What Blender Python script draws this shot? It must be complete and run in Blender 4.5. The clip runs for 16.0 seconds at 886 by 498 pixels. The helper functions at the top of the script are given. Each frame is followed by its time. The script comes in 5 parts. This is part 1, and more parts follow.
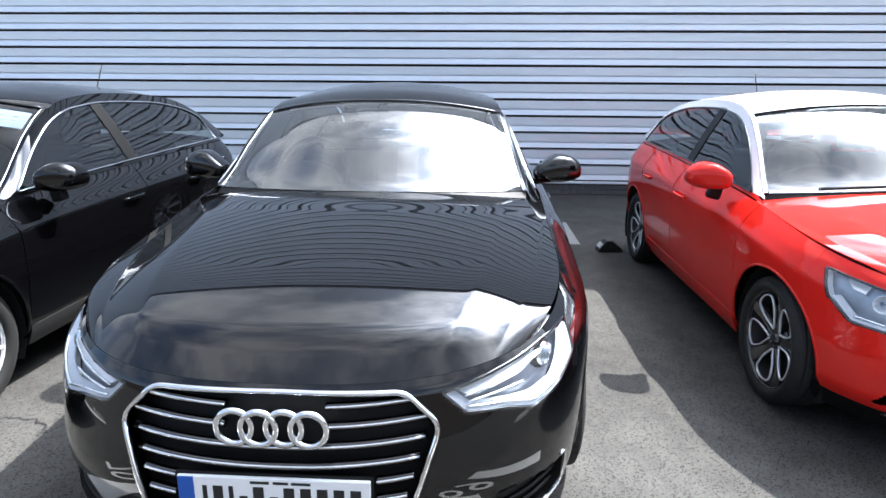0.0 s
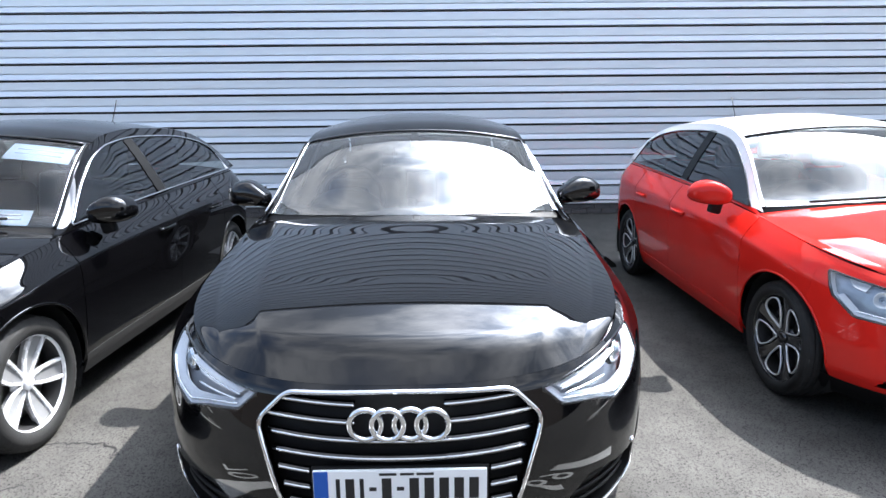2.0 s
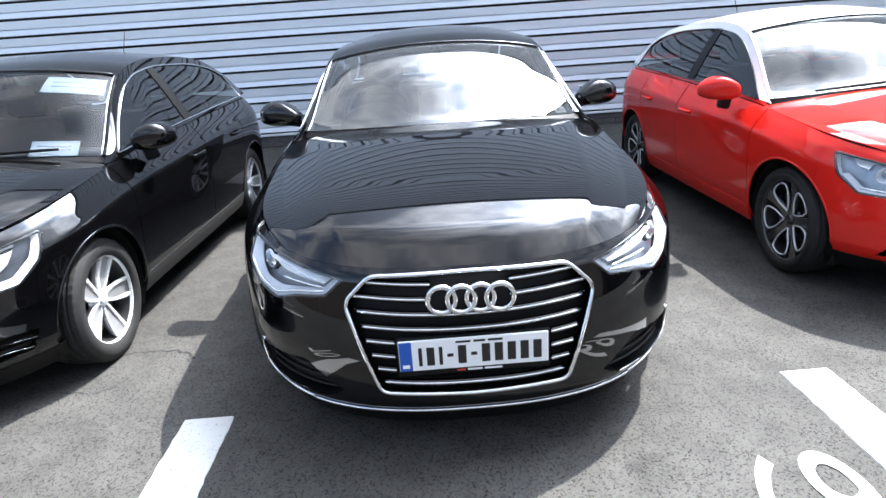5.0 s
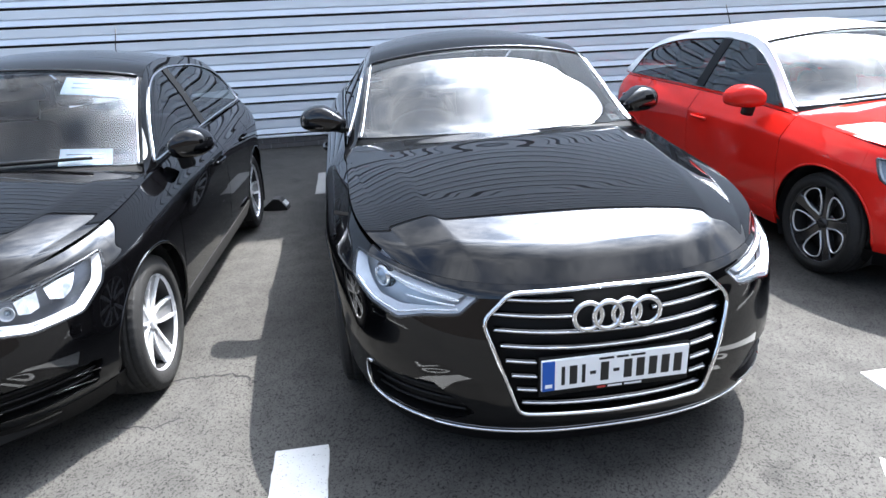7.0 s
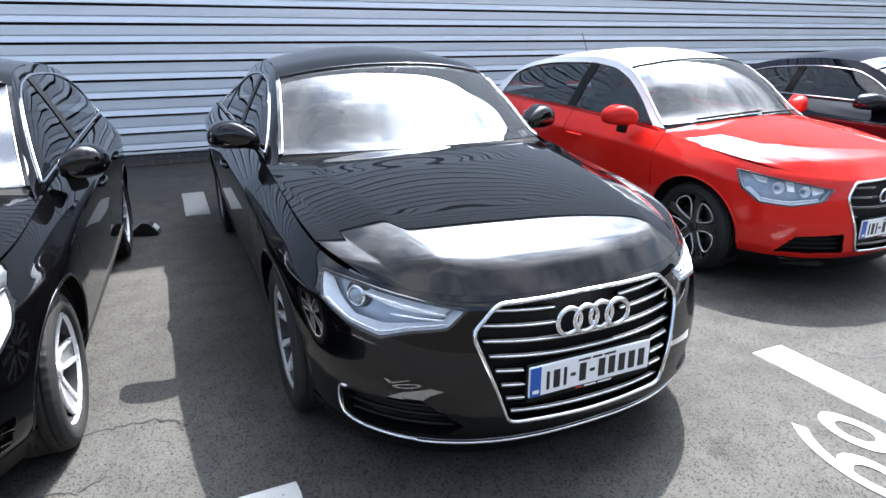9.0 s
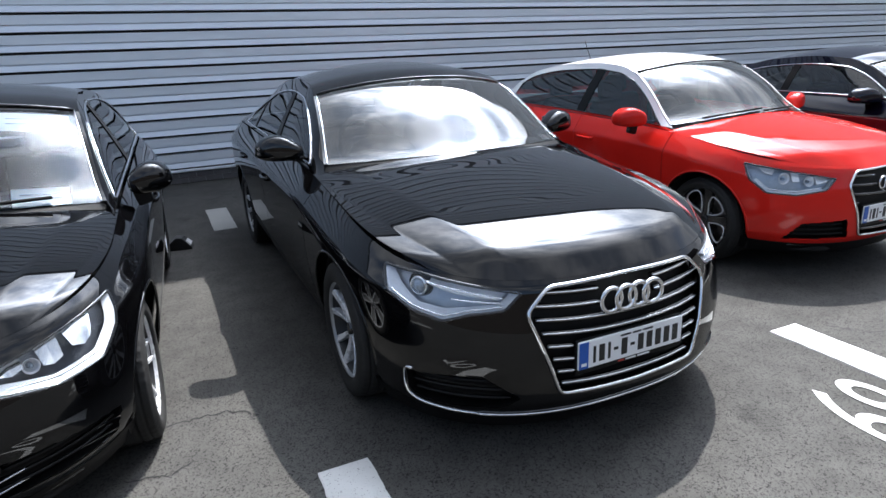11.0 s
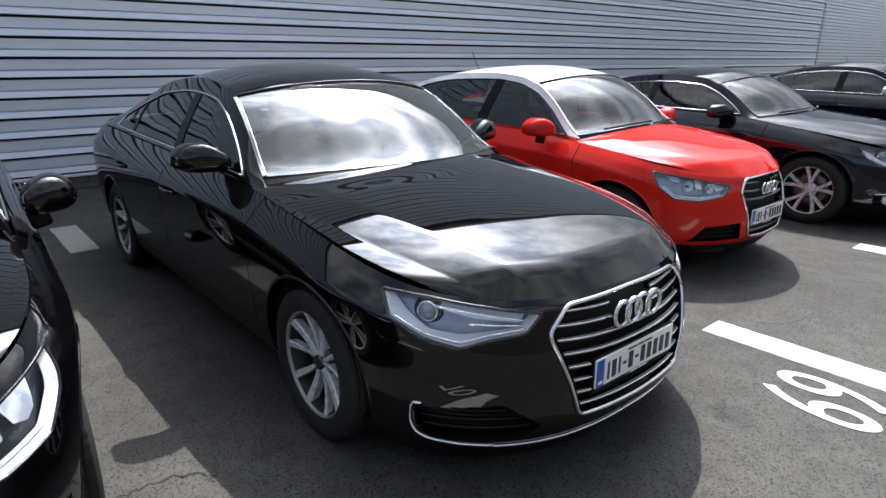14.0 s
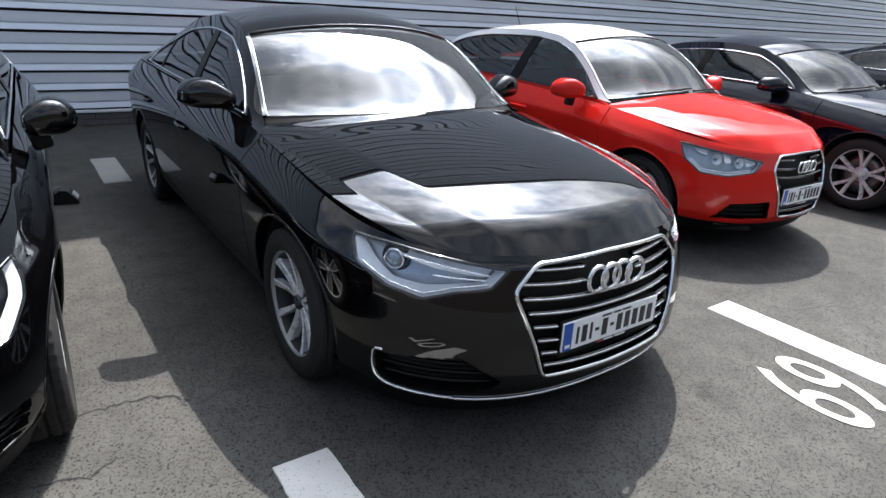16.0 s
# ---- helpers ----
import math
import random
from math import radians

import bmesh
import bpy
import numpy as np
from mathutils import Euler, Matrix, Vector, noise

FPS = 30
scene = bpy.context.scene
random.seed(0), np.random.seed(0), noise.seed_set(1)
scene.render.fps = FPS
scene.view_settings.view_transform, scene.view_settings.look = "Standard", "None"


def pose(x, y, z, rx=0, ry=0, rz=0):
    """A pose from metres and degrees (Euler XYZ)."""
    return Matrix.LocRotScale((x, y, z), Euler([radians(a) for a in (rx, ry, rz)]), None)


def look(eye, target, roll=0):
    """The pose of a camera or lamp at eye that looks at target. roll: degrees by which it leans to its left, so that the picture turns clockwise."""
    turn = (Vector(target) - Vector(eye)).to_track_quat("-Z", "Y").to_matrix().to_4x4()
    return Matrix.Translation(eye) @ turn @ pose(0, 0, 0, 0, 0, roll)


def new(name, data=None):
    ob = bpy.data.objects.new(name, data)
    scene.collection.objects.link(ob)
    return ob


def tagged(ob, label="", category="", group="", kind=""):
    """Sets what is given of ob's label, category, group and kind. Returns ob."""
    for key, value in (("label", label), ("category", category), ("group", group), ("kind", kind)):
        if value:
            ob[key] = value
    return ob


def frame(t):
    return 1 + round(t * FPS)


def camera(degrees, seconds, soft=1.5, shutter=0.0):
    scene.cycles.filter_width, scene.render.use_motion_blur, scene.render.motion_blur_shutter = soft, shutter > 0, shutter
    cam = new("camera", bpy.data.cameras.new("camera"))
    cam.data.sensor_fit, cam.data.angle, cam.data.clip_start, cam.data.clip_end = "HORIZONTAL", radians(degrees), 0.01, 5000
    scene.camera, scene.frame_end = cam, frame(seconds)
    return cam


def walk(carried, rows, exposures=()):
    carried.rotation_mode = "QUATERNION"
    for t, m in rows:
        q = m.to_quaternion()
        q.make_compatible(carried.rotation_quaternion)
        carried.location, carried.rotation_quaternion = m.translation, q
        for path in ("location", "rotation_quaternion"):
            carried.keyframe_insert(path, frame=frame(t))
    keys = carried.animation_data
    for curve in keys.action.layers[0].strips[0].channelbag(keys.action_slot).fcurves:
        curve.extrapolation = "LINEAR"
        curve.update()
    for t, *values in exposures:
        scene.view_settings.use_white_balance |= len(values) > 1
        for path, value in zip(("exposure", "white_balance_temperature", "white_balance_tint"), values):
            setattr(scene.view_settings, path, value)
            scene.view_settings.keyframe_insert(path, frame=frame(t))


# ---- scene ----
cam = camera(72.0, 16.0)
PATH = [
    (0, (0.504, -1.323, 1.447), (0.402, 0.609, 0.938), 0.4),
    (0.5, (0.439, -1.497, 1.459), (0.423, 0.462, 1.056), 0.1),
    (1, (0.314, -1.586, 1.484), (0.19, 0.371, 1.092), -1.2),
    (1.5, (0.168, -1.575, 1.487), (0.122, 0.388, 1.104), -2.4),
    (2, (0.111, -1.568, 1.481), (0.136, 0.384, 1.046), -0.6),
    (2.5, (0.102, -1.563, 1.462), (0.15, 0.363, 0.923), 0.8),
    (3, (0.128, -1.621, 1.472), (0.047, 0.311, 0.961), 0.2),
    (3.5, (0.211, -1.692, 1.454), (0.07, 0.226, 0.908), -2.7),
    (4, (0.188, -1.739, 1.45), (0.025, 0.169, 0.873), -4.6),
    (4.5, (0.02, -1.789, 1.444), (-0.063, 0.115, 0.837), -4.3),
    (4.7, (-0.039, -1.808, 1.435), (-0.066, 0.083, 0.782), -4.0),
    (6.8, (-0.715, -1.617, 1.476), (-0.462, 0.242, 0.783), -3.7),
    (7, (-0.788, -1.629, 1.484), (-0.521, 0.235, 0.81), -2.7),
    (7.5, (-0.904, -1.57, 1.479), (-0.66, 0.313, 0.85), -2.4),
    (8, (-0.986, -1.492, 1.473), (-0.631, 0.363, 0.813), -4.4),
    (8.5, (-1.12, -1.481, 1.489), (-0.542, 0.317, 0.832), -4.2),
    (9, (-1.232, -1.487, 1.486), (-0.459, 0.245, 0.851), -0.4),
    (9.5, (-1.279, -1.58, 1.497), (-0.44, 0.139, 0.913), 1.4),
    (10, (-1.336, -1.695, 1.49), (-0.584, 0.044, 0.847), -1.4),
    (10.2, (-1.362, -1.718, 1.507), (-0.622, 0.035, 0.893), -1.6),
    (12.3, (-1.739, -1.355, 1.481), (-0.778, 0.286, 0.862), -2.1),
    (12.5, (-1.747, -1.328, 1.482), (-0.746, 0.284, 0.849), -1.2),
    (13, (-1.825, -1.243, 1.497), (-0.665, 0.257, 0.862), -1.5),
    (13.5, (-1.907, -1.199, 1.495), (-0.689, 0.257, 0.865), -0.9),
    (14, (-1.921, -1.117, 1.493), (-0.687, 0.343, 0.903), -0.1),
    (14.5, (-1.873, -1.004, 1.484), (-0.647, 0.451, 0.87), -0.3),
    (15, (-1.873, -1.019, 1.468), (-0.505, 0.265, 0.776), 2.1),
    (15.5, (-1.836, -1.118, 1.468), (-0.501, 0.186, 0.75), 1.2),
    (16, (-1.697, -1.273, 1.45), (-0.615, 0.252, 0.74), 2.9),
]
EXPOSURES = [(t, stops, 6250 if t < 13 else 6500, 10) for t, stops in ((0, 1.76), (4.5, 1.80), (8, 1.82), (9, 1.66), (9.5, 0.97), (10.2, 0.90), (12.5, 1.02), (13.5, 0.84), (14.5, 0.76), (15, 0.84), (15.5, 0.98), (16, 0.96))]
walk(cam, [(t, look(eye, target, roll)) for t, eye, target, roll in PATH], EXPOSURES)

# ---- sky and sun ----
SUN = Vector((0.53, 0.57, 1.04)).normalized()      # from the ground towards the sun
world = bpy.data.worlds.new("sky")
scene.world = world
world.use_nodes = True
wn, wl = world.node_tree.nodes, world.node_tree.links
wn.clear()


def wnode(kind, **inputs):
    n = wn.new(kind)
    for k, v in inputs.items():
        n.inputs[k].default_value = v
    return n


w_out = wnode("ShaderNodeOutputWorld")
w_bg = wnode("ShaderNodeBackground", Strength=0.10)
sky = wn.new("ShaderNodeTexSky")
sky.sky_type, sky.sun_disc = "NISHITA", False
sky.sun_elevation = math.asin(SUN.z)
sky.sun_rotation = math.atan2(SUN.x, SUN.y)
sky.air_density, sky.dust_density = 1.0, 1.5
w_co = wnode("ShaderNodeTexCoord")
w_map = wnode("ShaderNodeMapping")
w_map.inputs["Scale"].default_value = (1.0, 1.0, 1.7)
w_noise = wnode("ShaderNodeTexNoise", Scale=1.9, Detail=8.0, Roughness=0.56)
w_ramp = wnode("ShaderNodeValToRGB")
w_ramp.color_ramp.elements[0].position, w_ramp.color_ramp.elements[1].position = 0.44, 0.66
w_shade = wnode("ShaderNodeTexNoise", Scale=4.0, Detail=6.0, Roughness=0.6)
w_soft = wnode("ShaderNodeMapRange")
w_soft.inputs["From Min"].default_value, w_soft.inputs["From Max"].default_value = 0.35, 0.62
w_cloud = wnode("ShaderNodeMix")
w_cloud.data_type = "RGBA"
w_cloud.inputs["A"].default_value, w_cloud.inputs["B"].default_value = (1.9, 2.2, 2.75, 1), (6.0, 6.2, 6.6, 1)
w_mix = wnode("ShaderNodeMix")
w_mix.data_type = "RGBA"
wl.new(w_co.outputs["Generated"], w_map.inputs["Vector"])
wl.new(w_map.outputs[0], w_noise.inputs["Vector"])
wl.new(w_map.outputs[0], w_shade.inputs["Vector"])
wl.new(w_shade.outputs[0], w_soft.inputs["Value"])
wl.new(w_soft.outputs[0], w_cloud.inputs["Factor"])
wl.new(w_ramp.outputs[0], w_mix.inputs["Factor"])
wl.new(sky.outputs[0], w_mix.inputs["A"])
# clouds near the sun shine brighter
w_dot = wn.new("ShaderNodeVectorMath")
w_dot.operation = "DOT_PRODUCT"
w_dot.inputs[1].default_value = SUN
w_max, w_pow, w_add = wn.new("ShaderNodeMath"), wn.new("ShaderNodeMath"), wn.new("ShaderNodeMath")
w_max.operation, w_pow.operation, w_add.operation = "MAXIMUM", "POWER", "MULTIPLY_ADD"
w_max.inputs[1].default_value, w_pow.inputs[1].default_value = 0.0, 18.0
w_add.inputs[1].default_value, w_add.inputs[2].default_value = 26.0, 1.0
w_bank = wn.new("ShaderNodeMath")         # the clouds stand thicker on the sun's side
w_bank.operation = "MULTIPLY_ADD"
w_bank.inputs[1].default_value = 0.24
wl.new(w_noise.outputs[0], w_bank.inputs[2])
wl.new(w_dot.outputs["Value"], w_bank.inputs[0])
wl.new(w_bank.outputs[0], w_ramp.inputs[0])
w_glow = wn.new("ShaderNodeVectorMath")
w_glow.operation = "SCALE"
wl.new(w_co.outputs["Generated"], w_dot.inputs[0])
wl.new(w_dot.outputs["Value"], w_max.inputs[0])
wl.new(w_max.outputs[0], w_pow.inputs[0])
wl.new(w_pow.outputs[0], w_add.inputs[0])
wl.new(w_cloud.outputs["Result"], w_glow.inputs[0])
wl.new(w_add.outputs[0], w_glow.inputs["Scale"])
wl.new(w_glow.outputs[0], w_mix.inputs["B"])
wl.new(w_mix.outputs["Result"], w_bg.inputs["Color"])
wl.new(w_bg.outputs[0], w_out.inputs[0])

sun = new("sun", bpy.data.lights.new("sun", "SUN"))
sun.data.energy, sun.data.angle, sun.data.color = 5.0, radians(0.55), (1.0, 0.96, 0.9)
sun.matrix_world = look(SUN * 60, (0, 0, 0))

# ---- materials ----


def material(name, colour, rough=0.5, metal=0.0, coat=0.0, vary=0.0, scale=20.0, bump=0.0, bump_scale=200.0, spec=0.5, rvary=0.0):
    """A Principled material whose colour, gloss and relief vary with noise in object space."""
    m = bpy.data.materials.new(name)
    m.use_nodes = True
    nt = m.node_tree
    p = nt.nodes["Principled BSDF"]
    p.inputs["Base Color"].default_value = (*colour, 1)
    p.inputs["Roughness"].default_value, p.inputs["Metallic"].default_value = rough, metal
    p.inputs["Coat Weight"].default_value, p.inputs["Coat Roughness"].default_value = coat, 0.02
    p.inputs["Specular IOR Level"].default_value = spec
    co = nt.nodes.new("ShaderNodeTexCoord")
    if vary or rvary:
        big = nt.nodes.new("ShaderNodeTexNoise")
        big.inputs["Scale"].default_value, big.inputs["Detail"].default_value = scale, 6
        nt.links.new(co.outputs["Object"], big.inputs["Vector"])
    if vary:
        mix = nt.nodes.new("ShaderNodeMix")
        mix.data_type = "RGBA"
        mix.inputs["A"].default_value = (*[c * (1 - vary) for c in colour], 1)
        mix.inputs["B"].default_value = (*[min(1, c * (1 + vary)) for c in colour], 1)
        nt.links.new(big.outputs[0], mix.inputs["Factor"])
        nt.links.new(mix.outputs["Result"], p.inputs["Base Color"])
    if rvary:
        rng = nt.nodes.new("ShaderNodeMapRange")
        rng.inputs["To Min"].default_value, rng.inputs["To Max"].default_value = max(0, rough - rvary), rough + rvary
        nt.links.new(big.outputs[0], rng.inputs["Value"])
        nt.links.new(rng.outputs[0], p.inputs["Roughness"])
    if bump:
        fine = nt.nodes.new("ShaderNodeTexNoise")
        fine.inputs["Scale"].default_value, fine.inputs["Detail"].default_value = bump_scale, 4
        b = nt.nodes.new("ShaderNodeBump")
        b.inputs["Strength"].default_value, b.inputs["Distance"].default_value = bump, 0.004
        nt.links.new(co.outputs["Object"], fine.inputs["Vector"])
        nt.links.new(fine.outputs[0], b.inputs["Height"])
        nt.links.new(b.outputs[0], p.inputs["Normal"])
    return m


def paint(name, colour, flake=0.0, lacquer=1.38):
    """Car paint under clear lacquer, with a thin film of dust that dulls it unevenly."""
    m = material(name, colour, 0.35, 0.0, 1.0, 0.12, 3.0)
    p = m.node_tree.nodes["Principled BSDF"]
    p.inputs["Coat Roughness"].default_value = 0.012
    p.inputs["Specular IOR Level"].default_value, p.inputs["Coat IOR"].default_value = 0.0, lacquer
    p.inputs["Roughness"].default_value = 0.6
    p.inputs["Metallic"].default_value = flake
    return m


def glass(name, tint, gloss=1.5, dust=0.0):
    """A thin pane: what lies behind, tinted, under a mirror that grows with the angle."""
    m = bpy.data.materials.new(name)
    m.use_nodes = True
    nt = m.node_tree
    nt.nodes.clear()
    out, mix = nt.nodes.new("ShaderNodeOutputMaterial"), nt.nodes.new("ShaderNodeMixShader")
    tr, gl, fr = nt.nodes.new("ShaderNodeBsdfTransparent"), nt.nodes.new("ShaderNodeBsdfGlossy"), nt.nodes.new("ShaderNodeFresnel")
    tr.inputs["Color"].default_value = (*tint, 1)
    gl.inputs["Roughness"].default_value = 0.0
    fr.inputs["IOR"].default_value = gloss
    if gloss < 1:                          # a set share of mirror
        mix.inputs[0].default_value = gloss
    else:
        nt.links.new(fr.outputs[0], mix.inputs[0])
    nt.links.new(tr.outputs[0], mix.inputs[1])
    nt.links.new(gl.outputs[0], mix.inputs[2])
    nt.links.new(mix.outputs[0], out.inputs[0])
    if dust:                               # a thin pale film: dust, and milky sky haze put into the colour
        film, top = nt.nodes.new("ShaderNodeBsdfDiffuse"), nt.nodes.new("ShaderNodeMixShader")
        co, n, r = nt.nodes.new("ShaderNodeTexCoord"), nt.nodes.new("ShaderNodeTexNoise"), nt.nodes.new("ShaderNodeMapRange")
        film.inputs["Color"].default_value = (.75, .78, .80, 1)
        n.inputs["Scale"].default_value, n.inputs["Detail"].default_value = 5.0, 6
        r.inputs["To Min"].default_value, r.inputs["To Max"].default_value = dust * .6, dust * 1.4
        nt.links.new(co.outputs["Object"], n.inputs["Vector"])
        nt.links.new(n.outputs[0], r.inputs["Value"])
        nt.links.new(r.outputs[0], top.inputs[0])
        nt.links.new(mix.outputs[0], top.inputs[1])
        nt.links.new(film.outputs[0], top.inputs[2])
        nt.links.new(top.outputs[0], out.inputs[0])
    return m


BLACK = paint("black_paint", (0.0018, 0.0018, 0.0022), 0.0, 1.53)
NAVY = paint("blue_black_paint", (0.0030, 0.0034, 0.0095), 0.0, 1.52)
RED = paint("red_paint", (0.62, 0.018, 0.012))
WHITE = paint("white_paint", (0.80, 0.80, 0.82))
SILVER = paint("silver_paint", (0.62, 0.63, 0.65), 0.3)
CHROME = material("chrome", (0.82, 0.83, 0.85), 0.08, 1.0, rvary=0.05, scale=40)
ALLOY = material("silver_alloy", (0.66, 0.67, 0.69), 0.28, 0.3, vary=0.06, rvary=0.06, scale=30)
GREY_RIM = material("grey_rim_edge", (0.30, 0.305, 0.31), 0.32, 0.4, vary=0.15, scale=30)
DARK_ALLOY = material("anthracite_alloy", (0.02, 0.02, 0.022), 0.25, 0.3, 0.6)
CUT_ALLOY = material("machined_alloy", (0.80, 0.80, 0.81), 0.25, 0.45)
PLASTIC = material("black_plastic", (0.0022, 0.0022, 0.0025), 0.5, vary=0.3, bump=0.15, bump_scale=350, spec=0.25)
GLOSSY = material("gloss_black_trim", (0.0012, 0.0012, 0.0014), 0.06, 0, 1.0)
PILLAR = material("satin_black_pillar", (0.006, 0.0062, 0.0066), 0.4, vary=0.2, spec=0.2)
MATT = material("underside_black", (0.002, 0.002, 0.0022), 0.85, vary=0.3)
RUBBER = material("tyre_rubber", (0.007, 0.007, 0.007), 0.75, vary=0.35, scale=25, bump=0.3, bump_scale=120)
DISC = material("brake_steel", (0.16, 0.155, 0.15), 0.35, 0.9, vary=0.2)
TRIM = material("dark_cabin_plastic", (0.035, 0.036, 0.038), 0.6, vary=0.2, bump=0.2, bump_scale=300)
CLOTH = material("grey_seat_cloth", (0.05, 0.05, 0.053), 0.9, vary=0.25, bump=0.4, bump_scale=400)
LIGHT_TRIM = material("pale_headlining", (0.45, 0.44, 0.42), 0.9, vary=0.08)
PANE = glass("window_glass", (0.42, 0.48, 0.47), 2.1)
# its film holds some of the bright sky's haze besides dust
SCREEN = glass("windscreen_glass", (0.70, 0.77, 0.78), 2.4, 0.024)
# weaker mirror without the film, standing in for a darker reflected sky
DIM_SCREEN = glass("dim_mirror_windscreen_glass", (0.72, 0.81, 0.88), 1.62, 0.0)
LENS = glass("headlight_lens", (0.95, 0.965, 0.98), 0.06)
REFLECTOR = material("headlight_reflector", (0.38, 0.41, 0.46), 0.28, 0.45, vary=0.35, scale=22)
LAMP_DARK = material("dark_lamp_shell", (0.12, 0.13, 0.15), 0.25, 0.4, vary=0.3, scale=30)
LAMP_GREY = material("grey_lamp_shell", (0.38, 0.42, 0.48), 0.3, 0.4, vary=0.3, scale=35)
FROST = material("frosted_light_guide", (0.58, 0.61, 0.66), 0.32, 0.0, 0.3, vary=0.10, scale=60)
FACET = material("bright_reflector_facet", (0.90, 0.91, 0.93), 0.16, 0.25, vary=0.08, scale=60)
WHITE_GUIDE = material("white_light_guide", (0.95, 0.955, 0.96), 0.3, 0.0, 0.3, vary=0.04, scale=60)
DRL = material("light_guide", (0.92, 0.95, 0.98), 0.18, 0.75, 0.3)
STEEL = material("dark_rim_well", (0.03, 0.03, 0.031), 0.45, 0.6, vary=0.2)
BULB = material("projector_glass", (0.25, 0.30, 0.36), 0.03, 0.6, 1.0)
PLATE = material("plate_white", (0.86, 0.87, 0.88), 0.35, vary=0.04)
PLATE_BLUE = material("plate_blue", (0.01, 0.09, 0.42), 0.35)
INK = material("plate_black", (0.01, 0.01, 0.011), 0.45)
PAPER = material("white_paper", (0.90, 0.89, 0.88), 0.7, vary=0.03)
_t = PAPER.node_tree
_a, _b = _t.nodes.new("ShaderNodeAddShader"), _t.nodes.new("ShaderNodeBsdfTranslucent")     # thin sheet: light shines through
_b.inputs["Color"].default_value = (.55, .545, .53, 1)
_t.links.new(_t.nodes["Principled BSDF"].outputs[0], _a.inputs[0])
_t.links.new(_b.outputs[0], _a.inputs[1])
_t.links.new(_a.outputs[0], _t.nodes["Material Output"].inputs[0])
PALE_RED = material("red_print", (0.55, 0.05, 0.04), 0.5)
PALE_INK = material("pale_red_print", (0.78, 0.68, 0.68), 0.7)

# ---- building tools ----


def thicken(verts, faces, depth):
    """Gives a sheet a turned-in edge and a back, so that its rim shows thickness."""
    V, F = np.array([tuple(v) for v in verts], float), np.array([tuple(f) for f in faces], int)
    N = np.zeros_like(V)
    n = np.cross(V[F[:, 2]] - V[F[:, 0]], V[F[:, 3]] - V[F[:, 1]])
    for k in range(4):
        np.add.at(N, F[:, k], n)
    N /= np.linalg.norm(N, axis=1)[:, None] + 1e-12
    count = len(V)
    E = np.concatenate([F[:, [k, (k + 1) % 4]] for k in range(4)])
    E = E[E[:, 0] != E[:, 1]]
    code, back_code = E[:, 0] * count + E[:, 1], E[:, 1] * count + E[:, 0]
    rim = E[~np.isin(code, back_code)]
    ids = np.unique(rim)
    at = np.zeros(count, int)
    at[ids] = 2 * count + np.arange(len(ids))
    side = np.stack([at[rim[:, 1]], at[rim[:, 0]], at[rim[:, 0]] + len(ids), at[rim[:, 1]] + len(ids)], -1)
    back = V - N * depth
    return np.concatenate([V, back, V[ids], back[ids]]), np.concatenate([F, F[:, ::-1] + count, side])


def mesh_object(name, verts, faces, mat, parent=None, label="", smooth=True, solid=0.0, kind=""):
    if solid:
        verts, faces = thicken(verts, faces, solid)
    me = bpy.data.meshes.new(name)
    me.from_pydata(np.asarray(verts, float).tolist(), [], faces.tolist() if isinstance(faces, np.ndarray) else [tuple(map(int, f)) for f in faces])
    me.validate()
    if smooth:
        me.shade_smooth()
    me.materials.append(mat)
    ob = new(name, me)
    ob.parent = parent
    if label or kind:
        tagged(ob, label, kind=kind)
    return ob


def part(name, bm, mat, parent, label="", smooth=False, bevel=0.0):
    """Links a bmesh as one mesh object under a thing or a part."""
    if bevel:
        bmesh.ops.bevel(bm, geom=bm.edges[:], offset=bevel, segments=2, affect="EDGES", profile=0.5)
    bmesh.ops.recalc_face_normals(bm, faces=bm.faces[:])
    me = bpy.data.meshes.new(name)
    bm.to_mesh(me)
    bm.free()
    if smooth:
        me.shade_smooth()
    me.materials.append(mat)
    ob = new(name, me)
    ob.parent = parent
    return tagged(ob, label)


def share(ob, name, parent, m=None):
    """Another object on the mesh of ob."""
    o = new(name, ob.data)
    o.parent = parent
    if m is not None:
        o.matrix_basis = m
    return o


def block(size, at=(0, 0, 0), turn=None):
    """A bmesh box of the given size, centred at a place."""
    bm = bmesh.new()
    m = Matrix.Translation(at) @ (turn or Matrix()) @ Matrix.Diagonal((*size, 1))
    bmesh.ops.create_cube(bm, size=1, matrix=m)
    return bm


def ease(ts, vs):
    """A smooth curve through the points, with no overshoot."""
    ts, vs = np.array(ts, float), np.array(vs, float)
    h, d = np.diff(ts), np.diff(vs) / np.diff(ts)
    m = np.zeros(len(ts))
    m[0], m[-1] = d[0], d[-1]
    for i in range(1, len(ts) - 1):
        if d[i - 1] * d[i] > 0:
            m[i] = 2 * d[i - 1] * d[i] / (d[i - 1] + d[i])

    def f(t):
        t = np.clip(np.asarray(t, float), ts[0], ts[-1])
        i = np.clip(np.searchsorted(ts, t, "right") - 1, 0, len(ts) - 2)
        k = (t - ts[i]) / h[i]
        return ((2 * k**3 - 3 * k**2 + 1) * vs[i] + (k**3 - 2 * k**2 + k) * h[i] * m[i]
                + (3 * k**2 - 2 * k**3) * vs[i + 1] + (k**3 - k**2) * h[i] * m[i + 1])
    return f


def step(a, b, x):
    k = np.clip((np.asarray(x, float) - a) / (b - a), 0, 1)
    return k * k * (3 - 2 * k)


